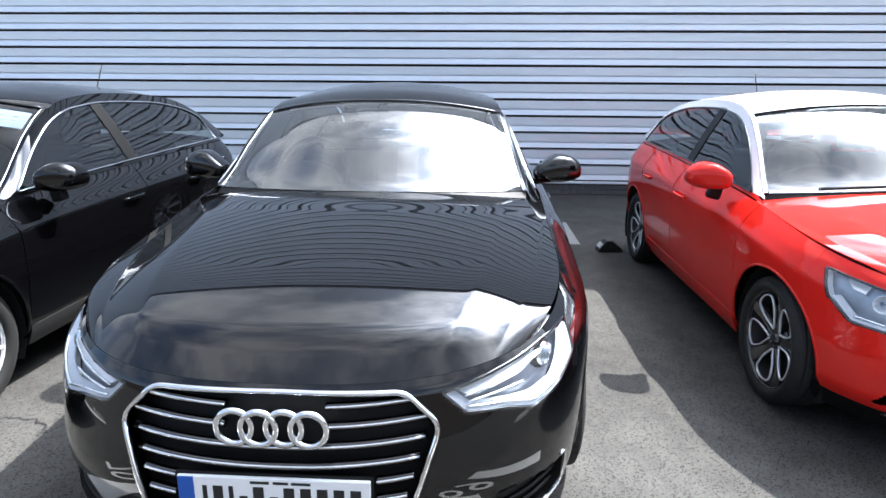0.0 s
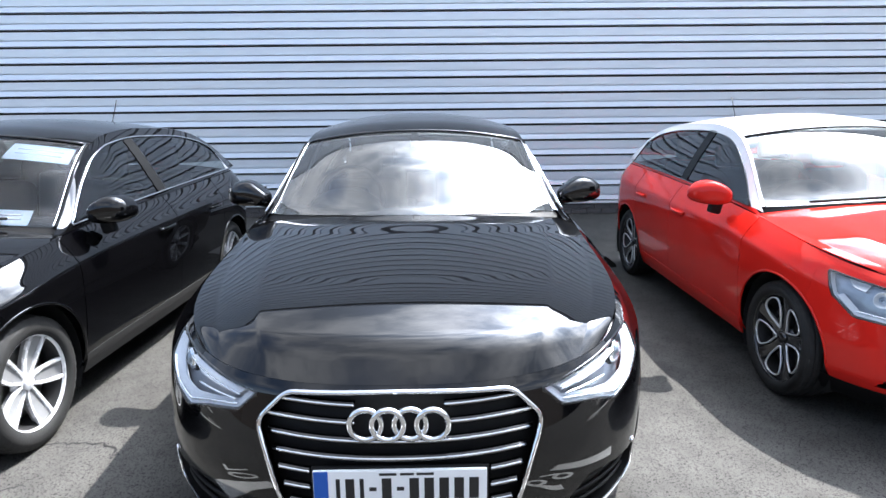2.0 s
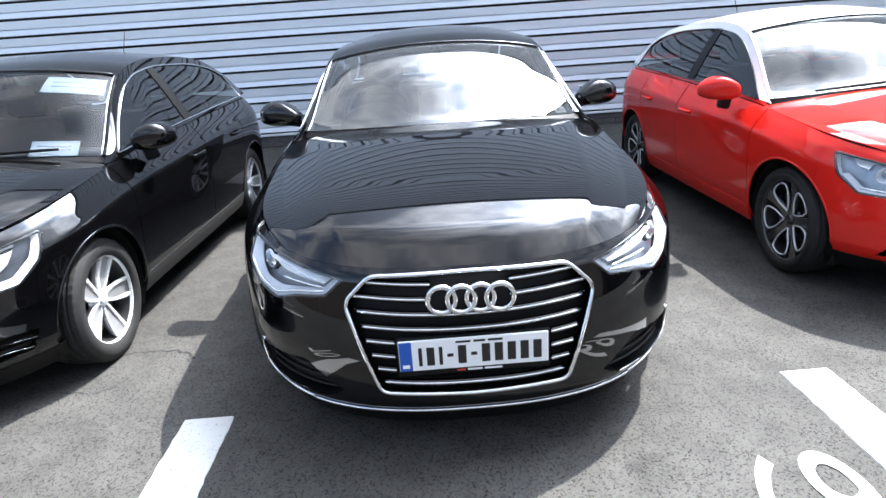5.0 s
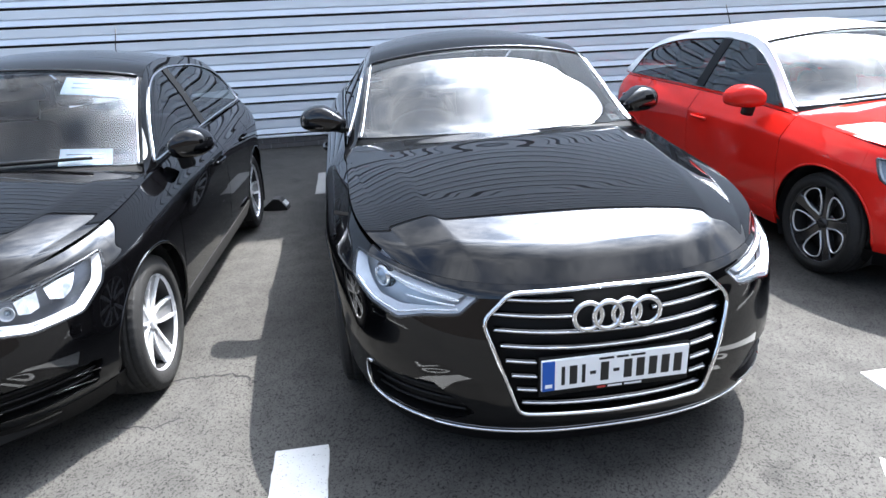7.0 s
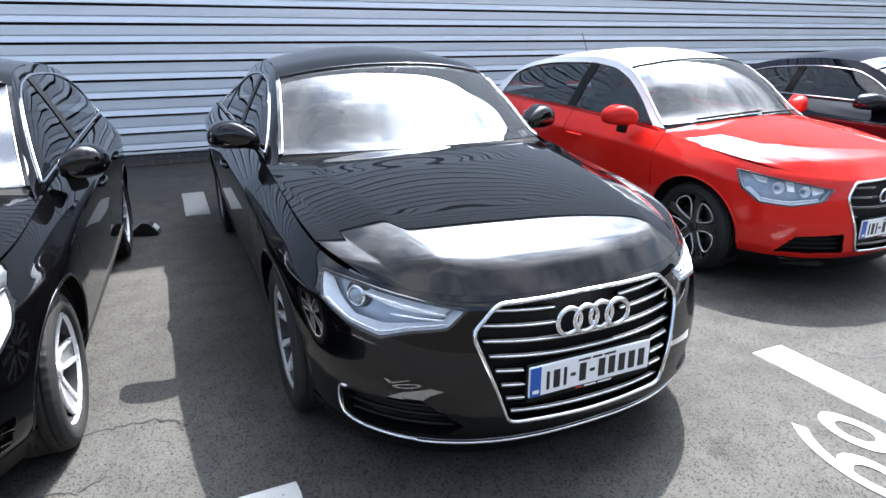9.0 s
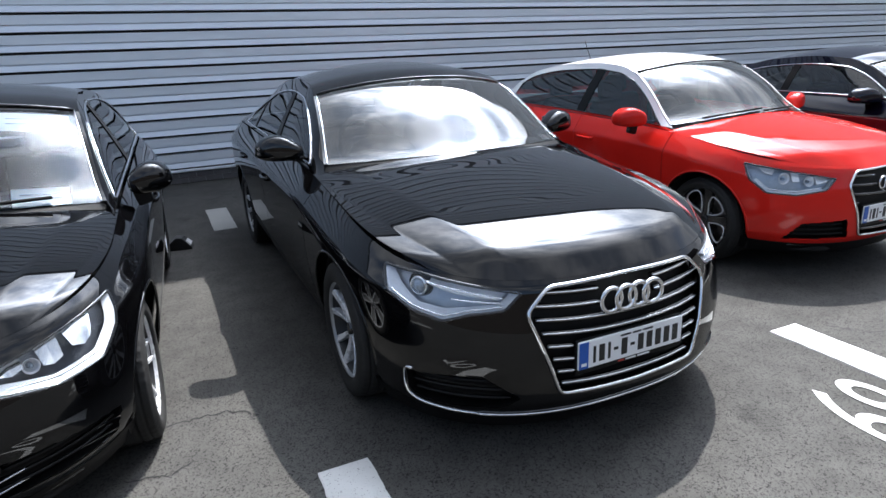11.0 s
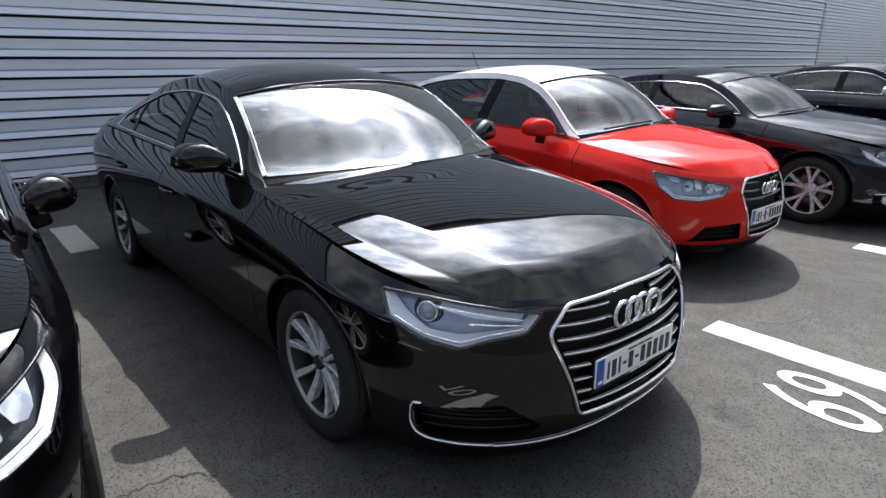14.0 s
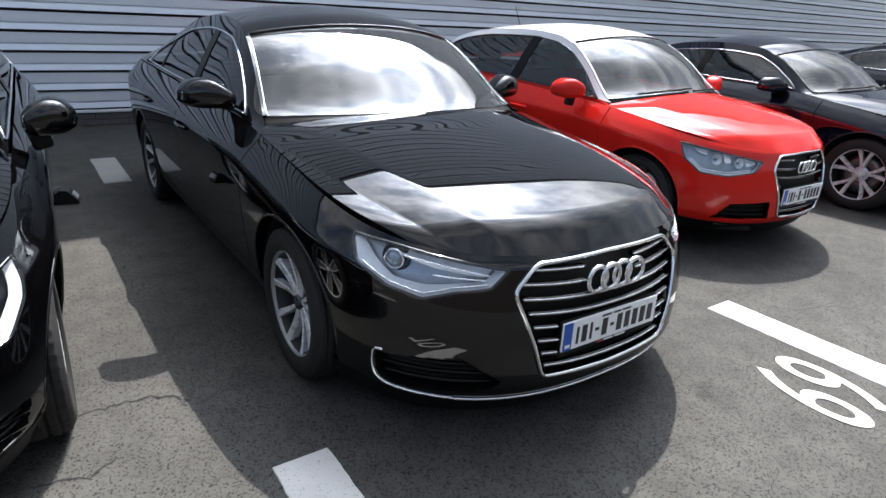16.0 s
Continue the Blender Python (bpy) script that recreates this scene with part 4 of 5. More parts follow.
    tilt = Matrix.Rotation(-.42, 3, "X")
    circ = [wheel_c + np.array(tilt @ Vector((.185 * math.cos(a), 0, .185 * math.sin(a)))) for a in np.linspace(0, 2 * math.pi, 36, endpoint=False)]
    sw = mesh_object("steering_wheel", *tube(circ, .016, True, 1, 8, (0, 1, 0)), TRIM, root, "dark steering wheel")
    part("steering_boss", superbar((.20, .05, .13), wheel_c, tilt.to_4x4(), .03), TRIM, sw, smooth=True)
    bm = bmesh.new()
    bmesh.ops.create_uvsphere(bm, u_segments=28, v_segments=14, radius=1, matrix=Matrix.Translation(wheel_c + np.array([0, -.24, -.035])) @ Matrix.Diagonal((.20, .17, .12, 1)))
    part("instrument_hood", bm, TRIM, root, smooth=True)
    rows = [(front_y + 1.02, (-.37, .37)), (front_y + 1.02 + c.get("seat_gap", .85), (-.36, .36))]
    for y, xs in rows:
        for x in xs:
            seat = part("seat", superbar((.50, .50, .20), (x, y - .22, .42), None, .07), CLOTH, root, "grey cloth seat", smooth=True)
            part("seat_back", superbar((.48, .15, .60), (x, y + .10, .76), Matrix.Rotation(-.22, 4, "X"), .06), CLOTH, seat, smooth=True)
            part("headrest", superbar((.25, .09, .17), (x, y + .21, 1.15), Matrix.Rotation(-.15, 4, "X"), .035), CLOTH, seat, smooth=True)
    hp = top_arc(hy, hm, hz)(np.array([.5]))[0]
    im = part("rear_view_mirror", superbar((.23, .04, .07), hp + np.array([0, .10, -.11]), Matrix.Rotation(.1, 4, "Z"), .015), TRIM, root, smooth=True)
    part("mirror_stalk", superbar((.05, .06, .09), hp + np.array([0, .06, -.05]), None, .012), PLASTIC, im)
    v = roof_top[3:-3:2, 1:-1:2].copy()
    nu, nv = v.shape[0] - 1, v.shape[1] - 1
    v[..., 2] -= .03
    mesh_object("headlining", v.reshape(-1, 3), grid_faces(nu, nv, True), LIGHT_TRIM, root, "pale headlining")
    part("parcel_shelf", superbar((1.1, .5, .02), (0, ey - .2, float(ee[2]) - .04), None, .006), TRIM, root)
    return root, S

# ---- ground ----


def asphalt():
    m = bpy.data.materials.new("worn_asphalt")
    m.use_nodes = True
    nt = m.node_tree
    p = nt.nodes["Principled BSDF"]
    co = nt.nodes.new("ShaderNodeTexCoord")

    def tex(kind, scale, detail=4.0):
        n = nt.nodes.new(kind)
        n.inputs["Scale"].default_value = scale
        if "Detail" in n.inputs:
            n.inputs["Detail"].default_value = detail
        nt.links.new(co.outputs["Object"], n.inputs["Vector"])
        return n

    def ramp(src, stops):
        n = nt.nodes.new("ShaderNodeValToRGB")
        e = n.color_ramp.elements
        while len(e) < len(stops):
            e.new(0.5)
        for el, (pos, val) in zip(e, stops):
            el.position = pos
            el.color = (*val, 1) if isinstance(val, tuple) else (val, val, val, 1)
        nt.links.new(src, n.inputs[0])
        return n

    def mix(kind, fac, a, b):
        n = nt.nodes.new("ShaderNodeMix")
        n.data_type, n.blend_type = "RGBA", kind
        if isinstance(fac, float):
            n.inputs["Factor"].default_value = fac
        else:
            nt.links.new(fac, n.inputs["Factor"])
        nt.links.new(a, n.inputs["A"])
        nt.links.new(b, n.inputs["B"])
        return n.outputs["Result"]

    stones = tex("ShaderNodeTexVoronoi", 150.0)
    grains = ramp(stones.outputs["Color"], [(.2, (.0078, .0076, .0071)), (.42, (.0102, .0100, .0094)), (.56, (.0150, .0147, .0137)), (.68, (.027, .0264, .0245)), (.82, (.068, .066, .061))])
    fine = ramp(tex("ShaderNodeTexNoise", 420.0, 2).outputs[0], [(.3, .7), (.7, 1.3)])
    broad = ramp(tex("ShaderNodeTexNoise", .9, 7).outputs[0], [(.3, .68), (.7, 1.04)])
    patch = ramp(tex("ShaderNodeTexNoise", 6.0, 6).outputs[0], [(.35, .84), (.65, 1.12)])
    oil = ramp(tex("ShaderNodeTexNoise", 2.6, 3).outputs[0], [(.66, 1.0), (.76, .55)])
    c = mix("MULTIPLY", 1.0, grains.outputs[0], fine.outputs[0])
    for n in (broad, patch, oil):
        c = mix("MULTIPLY", 1.0, c, n.outputs[0])
    nt.links.new(c, p.inputs["Base Color"])
    p.inputs["Roughness"].default_value, p.inputs["Specular IOR Level"].default_value = 0.88, 0.25
    b = nt.nodes.new("ShaderNodeBump")
    b.inputs["Strength"].default_value, b.inputs["Distance"].default_value = 0.3, 0.0012
    nt.links.new(stones.outputs["Distance"], b.inputs["Height"])
    b2 = nt.nodes.new("ShaderNodeBump")
    b2.inputs["Strength"].default_value, b2.inputs["Distance"].default_value = 0.3, 0.0005
    nt.links.new(tex("ShaderNodeTexNoise", 300.0).outputs[0], b2.inputs["Height"])
    nt.links.new(b.outputs[0], b2.inputs["Normal"])
    nt.links.new(b2.outputs[0], p.inputs["Normal"])
    return m


def road_paint(name="worn_line_paint", shade=0.52):
    """White line paint, rubbed thin where the stones stand up."""
    m = material(name, (shade, shade, shade * .97), 0.75, vary=0.12, scale=8.0, bump=0.5, bump_scale=260)
    nt = m.node_tree
    co = nt.nodes.new("ShaderNodeTexCoord")
    n = nt.nodes.new("ShaderNodeTexNoise")
    n.inputs["Scale"].default_value, n.inputs["Detail"].default_value = 130.0, 5
    r = nt.nodes.new("ShaderNodeMapRange")
    r.inputs["From Min"].default_value, r.inputs["From Max"].default_value = .62, .70
    mix = nt.nodes.new("ShaderNodeMix")
    mix.data_type = "RGBA"
    mix.inputs["B"].default_value = (.16, .155, .15, 1)
    p = nt.nodes["Principled BSDF"]
    nt.links.new(p.inputs["Base Color"].links[0].from_socket, mix.inputs["A"])
    nt.links.new(co.outputs["Object"], n.inputs["Vector"])
    nt.links.new(n.outputs[0], r.inputs["Value"])
    nt.links.new(r.outputs[0], mix.inputs["Factor"])
    nt.links.new(mix.outputs["Result"], p.inputs["Base Color"])
    return m


ASPHALT, LINE, FADED = asphalt(), road_paint(), road_paint("faded_line_paint", 0.24)
WALL_Y = 7.35
WALL_TOP = 7.7
bm = bmesh.new()
bmesh.ops.create_grid(bm, x_segments=8, y_segments=8, size=400)
ground = part("ground", bm, ASPHALT, None)
tagged(ground, "grey worn asphalt of the car park", "ground", kind="structure")


def stripe(x0, x1, y0, y1, label, faded=False):
    """A painted bar on the asphalt with slightly uneven edges."""
    n = 30
    rng = random.Random(int(x0 * 100) + int(y0 * 7))
    V, F = [], []
    for i in range(n + 1):
        y = y0 + (y1 - y0) * i / n
        a, b = rng.uniform(-.003, .003), rng.uniform(-.003, .003)
        V += [(x0 + a, y, .004), (x1 + b, y, .004), (x0 + a - .002, y, 0), (x1 + b + .002, y, 0)]
    for i in range(n):
        q = 4 * i
        F += [(q, q + 1, q + 5, q + 4), (q + 2, q, q + 4, q + 6), (q + 1, q + 3, q + 7, q + 5)]
    F += [(0, 2, 3, 1), (4 * n, 4 * n + 1, 4 * n + 3, 4 * n + 2)]
    ob = mesh_object("bay_line", V, F, FADED if faded else LINE, None, smooth=False)
    return tagged(ob, label, "parking line", "parking bay lines", "structure")


LINES_X = [-1.18 + 2.49 * i for i in range(-2, 6)]
for x in LINES_X:
    stripe(x, x + .20, -.62, .385, "worn white painted line between two parking bays")
    stripe(x, x + .215, 4.44, 5.44, "faded grey painted line at the back of a parking bay", True)


def digits(text, x, y, wide, tall):
    cu = bpy.data.curves.new("bay_number", "FONT")
    cu.body, cu.size, cu.extrude, cu.offset = text, 1.0, 0.0, 0.0
    cu.fill_mode = "FRONT"
    tmp = bpy.data.objects.new("tmp", cu)
    scene.collection.objects.link(tmp)
    bpy.context.view_layer.update()
    me = bpy.data.meshes.new_from_object(tmp.evaluated_get(bpy.context.evaluated_depsgraph_get()))
    bpy.data.objects.remove(tmp)
    co = np.array([v.co for v in me.vertices])
    lo, hi = co.min(0), co.max(0)
    for v in me.vertices:
        v.co = (x + (v.co.x - lo[0]) / (hi[0] - lo[0]) * wide, y + (v.co.y - lo[1]) / (hi[1] - lo[1]) * tall, .0045)
    me.materials.clear()
    me.materials.append(LINE)
    ob = new("bay_number", me)
    return tagged(ob, "white painted bay number on the asphalt", "bay number", "bay numbers", "structure")


for i, text in enumerate(("71", "70", "69", "68", "67", "66")):
    digits(text, LINES_X[i + 1] - .475, -.61, .375, .50)

# ---- the metal-clad building ----


def cladding():
    m = material("grey_metal_cladding", (0.82, 0.86, 0.91), 0.44, 0.5, spec=0.22, vary=0.07, scale=1.5, rvary=0.08)
    nt = m.node_tree
    p = nt.nodes["Principled BSDF"]
    co, mp, n = nt.nodes.new("ShaderNodeTexCoord"), nt.nodes.new("ShaderNodeMapping"), nt.nodes.new("ShaderNodeTexNoise")
    mp.inputs["Scale"].default_value = (.7, 1, 5)
    n.inputs["Scale"].default_value, n.inputs["Detail"].default_value = 3.0, 6
    b = nt.nodes.new("ShaderNodeBump")
    b.inputs["Strength"].default_value, b.inputs["Distance"].default_value = .25, .01
    nt.links.new(co.outputs["Object"], mp.inputs[0])
    nt.links.new(mp.outputs[0], n.inputs["Vector"])
    nt.links.new(n.outputs[0], b.inputs["Height"])
    nt.links.new(b.outputs[0], p.inputs["Normal"])
    return m


CLAD = cladding()
BRICK = material("dark_plinth_brick", (0.085, 0.080, 0.080), 0.85, vary=0.35, scale=9, bump=0.4, bump_scale=90)
PLINTH = material("concrete_plinth", (0.20, 0.20, 0.20), 0.9, vary=0.3, scale=6, bump=0.4, bump_scale=60)
# near-black wall core: the shade of the cladding grooves put into colour
GROOVE_CORE = material("groove_shade_black", (0.018, 0.019, 0.021), 0.8, vary=0.3)
Z0 = 0.184
# section of one course, from below: a deep dark groove, a flat, a shallow groove, a flat
COURSE = ((.030, .075), (.032, -.009), (.096, .002), (.099, .045), (.111, .045), (.115, .004), (.220, .004), (.222, .075))
FINE = ((.014, .045), (.016, .0), (.109, .0), (.111, .045))


def clad_wall(name, x0, x1, y, z_top, label, course=COURSE):
    core = part(name, block((x1 - x0, .3, z_top), ((x0 + x1) / 2, y + .25, z_top / 2)), GROOVE_CORE, None)
    tagged(core, label, "wall", kind="structure")
    pitch = course[-1][0]
    n = int((z_top - Z0) / pitch)
    xs = np.linspace(x0, x1, 2)
    V = [(x, y + d, h) for h, d in course for x in xs] + [(x, y + .095, h) for h, d in (course[0], course[-1]) for x in xs]
    k = len(course)
    F = [(2 * i, 2 * i + 1, 2 * i + 3, 2 * i + 2) for i in range(k - 1)]
    F += [(2 * k, 2 * k + 2, 2 * k + 3, 2 * k + 1)]
    first = None
    for i in range(n):
        if first is None:
            first = mesh_object("cladding_panel", V, F, CLAD, core, smooth=False)
            o = first
        else:
            o = share(first, "cladding_panel", core)
        o.location = (0, 0, Z0 + i * pitch)
    part("wall_cap", superbar((x1 - x0, .42, .12), ((x0 + x1) / 2, y + .2, z_top + .06), None, .01), CLAD, core, "grey metal capping")
    part("plinth", superbar((x1 - x0, .10, Z0 - .03), ((x0 + x1) / 2, y + .09, (Z0 - .03) / 2), None, .006), PLINTH, core, "mortar bed of the brick plinth")
    brick = None
    for row in range(2):                   # two courses of bricks at the foot, where the bays are
        for i in range(int(max(x0, -8) / .225) + 1, int(min(x1, 14) / .225)):
            at = Matrix.Translation(((i + .5 * row) * .225, y + .035, .038 + .075 * row))
            if brick is None:
                brick = part("brick", superbar((.215, .03, .065), (0, 0, 0), None, .003), BRICK, core)
                brick.matrix_basis = at
            else:
                share(brick, "brick", core, at)
    part("wall_flashing", superbar((x1 - x0, .06, .035), ((x0 + x1) / 2, y + .02, Z0 - .01), None, .008), CLAD, core, "grey metal flashing at the foot")
    return core


clad_wall("wall_north", -34, 22.0, WALL_Y, WALL_TOP, "wall of ribbed grey metal cladding")
clad_wall("wall_north_east", 22.16, 37.5, WALL_Y + .03, WALL_TOP, "wall of finely ribbed grey metal beyond a joint", FINE)
RENDER = material("white_render", (.86, .86, .86), .8, vary=.06, bump=.2, bump_scale=80)
pier = part("wall_pier", block((1.4, 2.3, WALL_TOP), (38.2, 6.4, WALL_TOP / 2)), RENDER, None)
tagged(pier, "white rendered pier that juts out of the building", "wall", kind="structure")
sign = part("wall_sign", superbar((.03, .56, .66), (37.483, 6.78, 2.12), None, .008), INK, None)
tagged(sign, "small white notice in a dark frame on the pier", "sign")
part("notice", superbar((.02, .40, .50), (37.470, 6.78, 2.12), None, .004), PAPER, sign, "white notice sheet")
part("notice_bar", superbar((.008, .26, .05), (37.458, 6.78, 2.24), None, .002), INK, sign)
part("notice_bar", superbar((.008, .26, .05), (37.458, 6.78, 2.06), None, .002), INK, sign)
# glossy dark block with added uprights stands in for the dark opening there
DARK_OPENING = material("dark_opening_black", (.015, .018, .022), .06, 0, 1.0)
past_pier = part("wall_past_pier", block((26, .3, WALL_TOP), (52, 5.6, WALL_TOP / 2)), DARK_OPENING, None)
tagged(past_pier, "dark block standing in for the dark opening beyond the pier", "wall", kind="structure")
for i in range(9):
    part("added_upright", superbar((.09, .1, WALL_TOP), (39.6 + 2.9 * i, 5.42, WALL_TOP / 2), None, .01), PLINTH, past_pier)

# ---- small things on the ground ----


def crack(points, wide):
    """A thin dark crack that wanders along the asphalt."""
    rng = random.Random(len(points) * 17 + int(points[0][0] * 100))
    V, F = [], []
    line = [np.array(points[0])]
    for a, b in zip(points, points[1:]):
        line += [np.array(a) + (np.array(b) - np.array(a)) * k + np.array([rng.gauss(0, .008), rng.gauss(0, .008)]) for k in np.linspace(0, 1, 9)[1:]]
    for i, p in enumerate(line):
        d = line[min(i + 1, len(line) - 1)] - line[max(i - 1, 0)]
        n = np.array([-d[1], d[0]]) / (np.linalg.norm(d) + 1e-9)
        w = wide * (.4 + .9 * rng.random()) * (0.15 if i in (0, len(line) - 1) else 1)
        V += [(*(p + n * w), .0016), (*(p - n * w), .0016)]
    F = [(2 * i, 2 * i + 1, 2 * i + 3, 2 * i + 2) for i in range(len(line) - 1)]
    ob = mesh_object("asphalt_crack", V, F, MATT, None, smooth=False)
    tagged(ob, "dark thin crack in the worn asphalt", "crack", "asphalt cracks", "structure")


crack([(-1.88, .92), (-1.70, 1.02), (-1.50, 1.03), (-1.36, .97), (-1.33, .88)], .006)
crack([(-1.86, .70), (-1.70, .64), (-1.58, .70)], .005)
crack([(1.62, .30), (1.75, .12), (1.98, .05), (2.15, -.10)], .004)
crack([(-2.2, -.35), (-1.95, -.30), (-1.75, -.42)], .005)
CHOCK = material("black_rubber_chock", (.005, .005, .005), .6, vary=.3, bump=.3, bump_scale=90)
PALE_STRIP = material("pale_reflective_strip", (.45, .46, .46), .4, vary=.2)


def wheel_chock(x, y, turn):
    """A low rubber wedge with a pale strip on its tip."""
    bm = bmesh.new()
    side = [(-.13, 0), (.10, 0), (.10, .02), (.03, .105), (-.02, .11), (-.12, .03)]
    rows = [[bm.verts.new((a, d, b)) for a, b in side] for d in (-.06, .06)]
    bm.faces.new(rows[0])
    bm.faces.new(rows[1][::-1])
    for i in range(len(side)):
        k = (i + 1) % len(side)
        bm.faces.new((rows[0][i], rows[1][i], rows[1][k], rows[0][k]))
    bmesh.ops.bevel(bm, geom=bm.edges[:], offset=.006, segments=2, affect="EDGES", profile=.5)
    ob = part("wheel_chock", bm, CHOCK, None)
    ob.matrix_basis = pose(x, y, .001, 0, 0, turn)
    tagged(ob, "black rubber wheel chock with a pale strip on the asphalt", "wheel chock", "wheel chocks")
    part("strip", superbar((.012, .10, .05), (.075, 0, .058), Matrix.Rotation(-.7, 4, "Y"), .003), PALE_STRIP, ob, "pale reflective strip")


wheel_chock(-1.50, 3.98, -10)
wheel_chock(1.74, 4.22, 185)

# unseen plain walls added behind the camera and to the side, to darken reflections
UNSEEN_WALL = material("unseen_wall_brown", (.055, .046, .040), .9, vary=.35, scale=3, bump=.3, bump_scale=40)
far_wall = part("unseen_wall_south", block((90, .4, 5.2), (6, -17.5, 2.6)), UNSEEN_WALL, None)
tagged(far_wall, "unseen plain dark wall added behind the camera for dark reflections", "wall", kind="structure")
side_wall = part("unseen_wall_west", block((.4, 24.9, 5.2), (-33.8, -5.0, 2.6)), UNSEEN_WALL, None)
tagged(side_wall, "unseen plain dark wall added at the west end", "wall", kind="structure")

# added out of view so that the eastern cladding mirrors something dark
end_wall = part("unseen_wall_east", block((.4, 16.0, 11.0), (33.8, -9.5, 5.5)), UNSEEN_WALL, None)
tagged(end_wall, "unseen plain dark wall added to darken the eastern cladding", "wall", kind="structure")

# ---- the cars ----
SALOON = dict(
    paint=BLACK, length=4.93, half_width=.937, nose=1.0, tail=.85, wheelbase=2.91, overhang=.92, tyre=.320, rim=.218, arch=.366,
    shoulder=((0, .35, .8, 1.3, 1.6, 2.4, 3.4, 4.3, 4.93), (.705, .745, .825, .905, .945, .975, 1.0, 1.02, 1.0)),
    sill=((0, .3, .8, 1.4, 3.4, 4.2, 4.93), (.150, .155, .19, .25, .25, .26, .32)),
    front_inset=((0, .06, .18, .42, .66, .86, .95, 1), (.10, .045, .005, .0, .018, .05, .066, .088)),
    side_inset=((0, .08, .22, .5, .68, .80, .83, .86, .92, 1), (.075, .04, .022, .004, .0, .003, .009, .024, .060, .115)),
    rear_inset=((0, .1, .4, .7, .9, 1), (.08, .02, .0, .03, .06, .11)),
    pillar=.018,
    rail=((.775, 1.46, .935), (.742, 1.60, .992), (.688, 1.85, 1.172), (.646, 2.08, 1.306), (.616, 2.28, 1.370), (.592, 2.7, 1.398), (.585, 3.15, 1.374), (.605, 3.6, 1.285), (.68, 4.15, 1.12), (.76, 4.45, 1.035)),
    cowl=(1.55, 1.30, 1.008), bonnet_corner=.30, bonnet_crown=.016, dome=.054, crease=(.52, .80),
    header=(2.10, 1.98, 1.374), backlight=(3.5, 3.55, 1.325), tailgate=(4.3, 4.35, 1.085), boot_corner=4.75, roof_crown=.046, screen_base=1.565,
    glass_run=(1.67, 4.02), rear_slant=.9, posts=((2.62, -.10, .10), (3.55, .12, .035)), papers=(("windscreen_label", .925, .97, .04, .12, "small pale paper label inside the windscreen"),), frame=.072, bright=True, bright_slats=True,
    cuts=(.62, 1.40, 2.58, 3.62, 4.35), handles=(2.42, 3.42), handle_z=.80,
    lamp=[(.455, .672), (.525, .612), (.66, .598), (.77, .570), (.91, .600), (1.04, .66), (1.09, .738), (.88, .725), (.66, .70)],
    guides=[((.545, .640), (.74, .652), .0032), ((.535, .628), (.665, .616), .0034), ((.665, .616), (.77, .592), .0034), ((.77, .592), (.895, .616), .0034), ((.895, .616), (1.01, .664), .0034), ((.53, .655), (.70, .682), .0026), ((.70, .682), (.86, .702), .0026)], guide_out=-.004,
    plates=[(([(.474, .668), (.530, .618), (.66, .606), (.77, .579), (.90, .607), (1.02, .660), (1.072, .728)], [(.496, .672), (.548, .632), (.66, .622), (.77, .612), (.885, .626), (.98, .680), (1.05, .730)]), -.003, "light_guide", FROST),
            (([(.548, .650), (.64, .660), (.74, .672), (.86, .700)], [(.512, .671), (.66, .690), (.76, .702), (.90, .717)]), -.010, "reflector_plate", FACET)],
    bulbs=[(.90, .678, .032)],
    grille=[(0, .692), (.335, .688), (.425, .60), (.322, .284), (0, .274)], surround=.0098, slats=8, plate=(.2525, .421), plate_out=-.016, emblem=(.612, .285),
    intake=[(.47, .275), (.55, .235), (.86, .235), (.925, .265), (.93, .35), (.62, .375)],
    intake_trim=[[(.90, .365), (.945, .36), (.945, .26), (.90, .212), (.78, .200), (.66, .192), (.56, .190)]],
    lip=(.190, .64, .006), lip_rise=.01, wipers=(), barrel=GREY_RIM, cap=DARK_ALLOY, wheel="ten", wheel_label="ten-spoke silver alloy wheel", mirror=(.925, 1.86, 1.045), fin=True, seat_gap=.9)
build_car("saloon_car", SALOON, pose(0, 0, 0), "glossy black saloon car with chrome grille parked nose out")

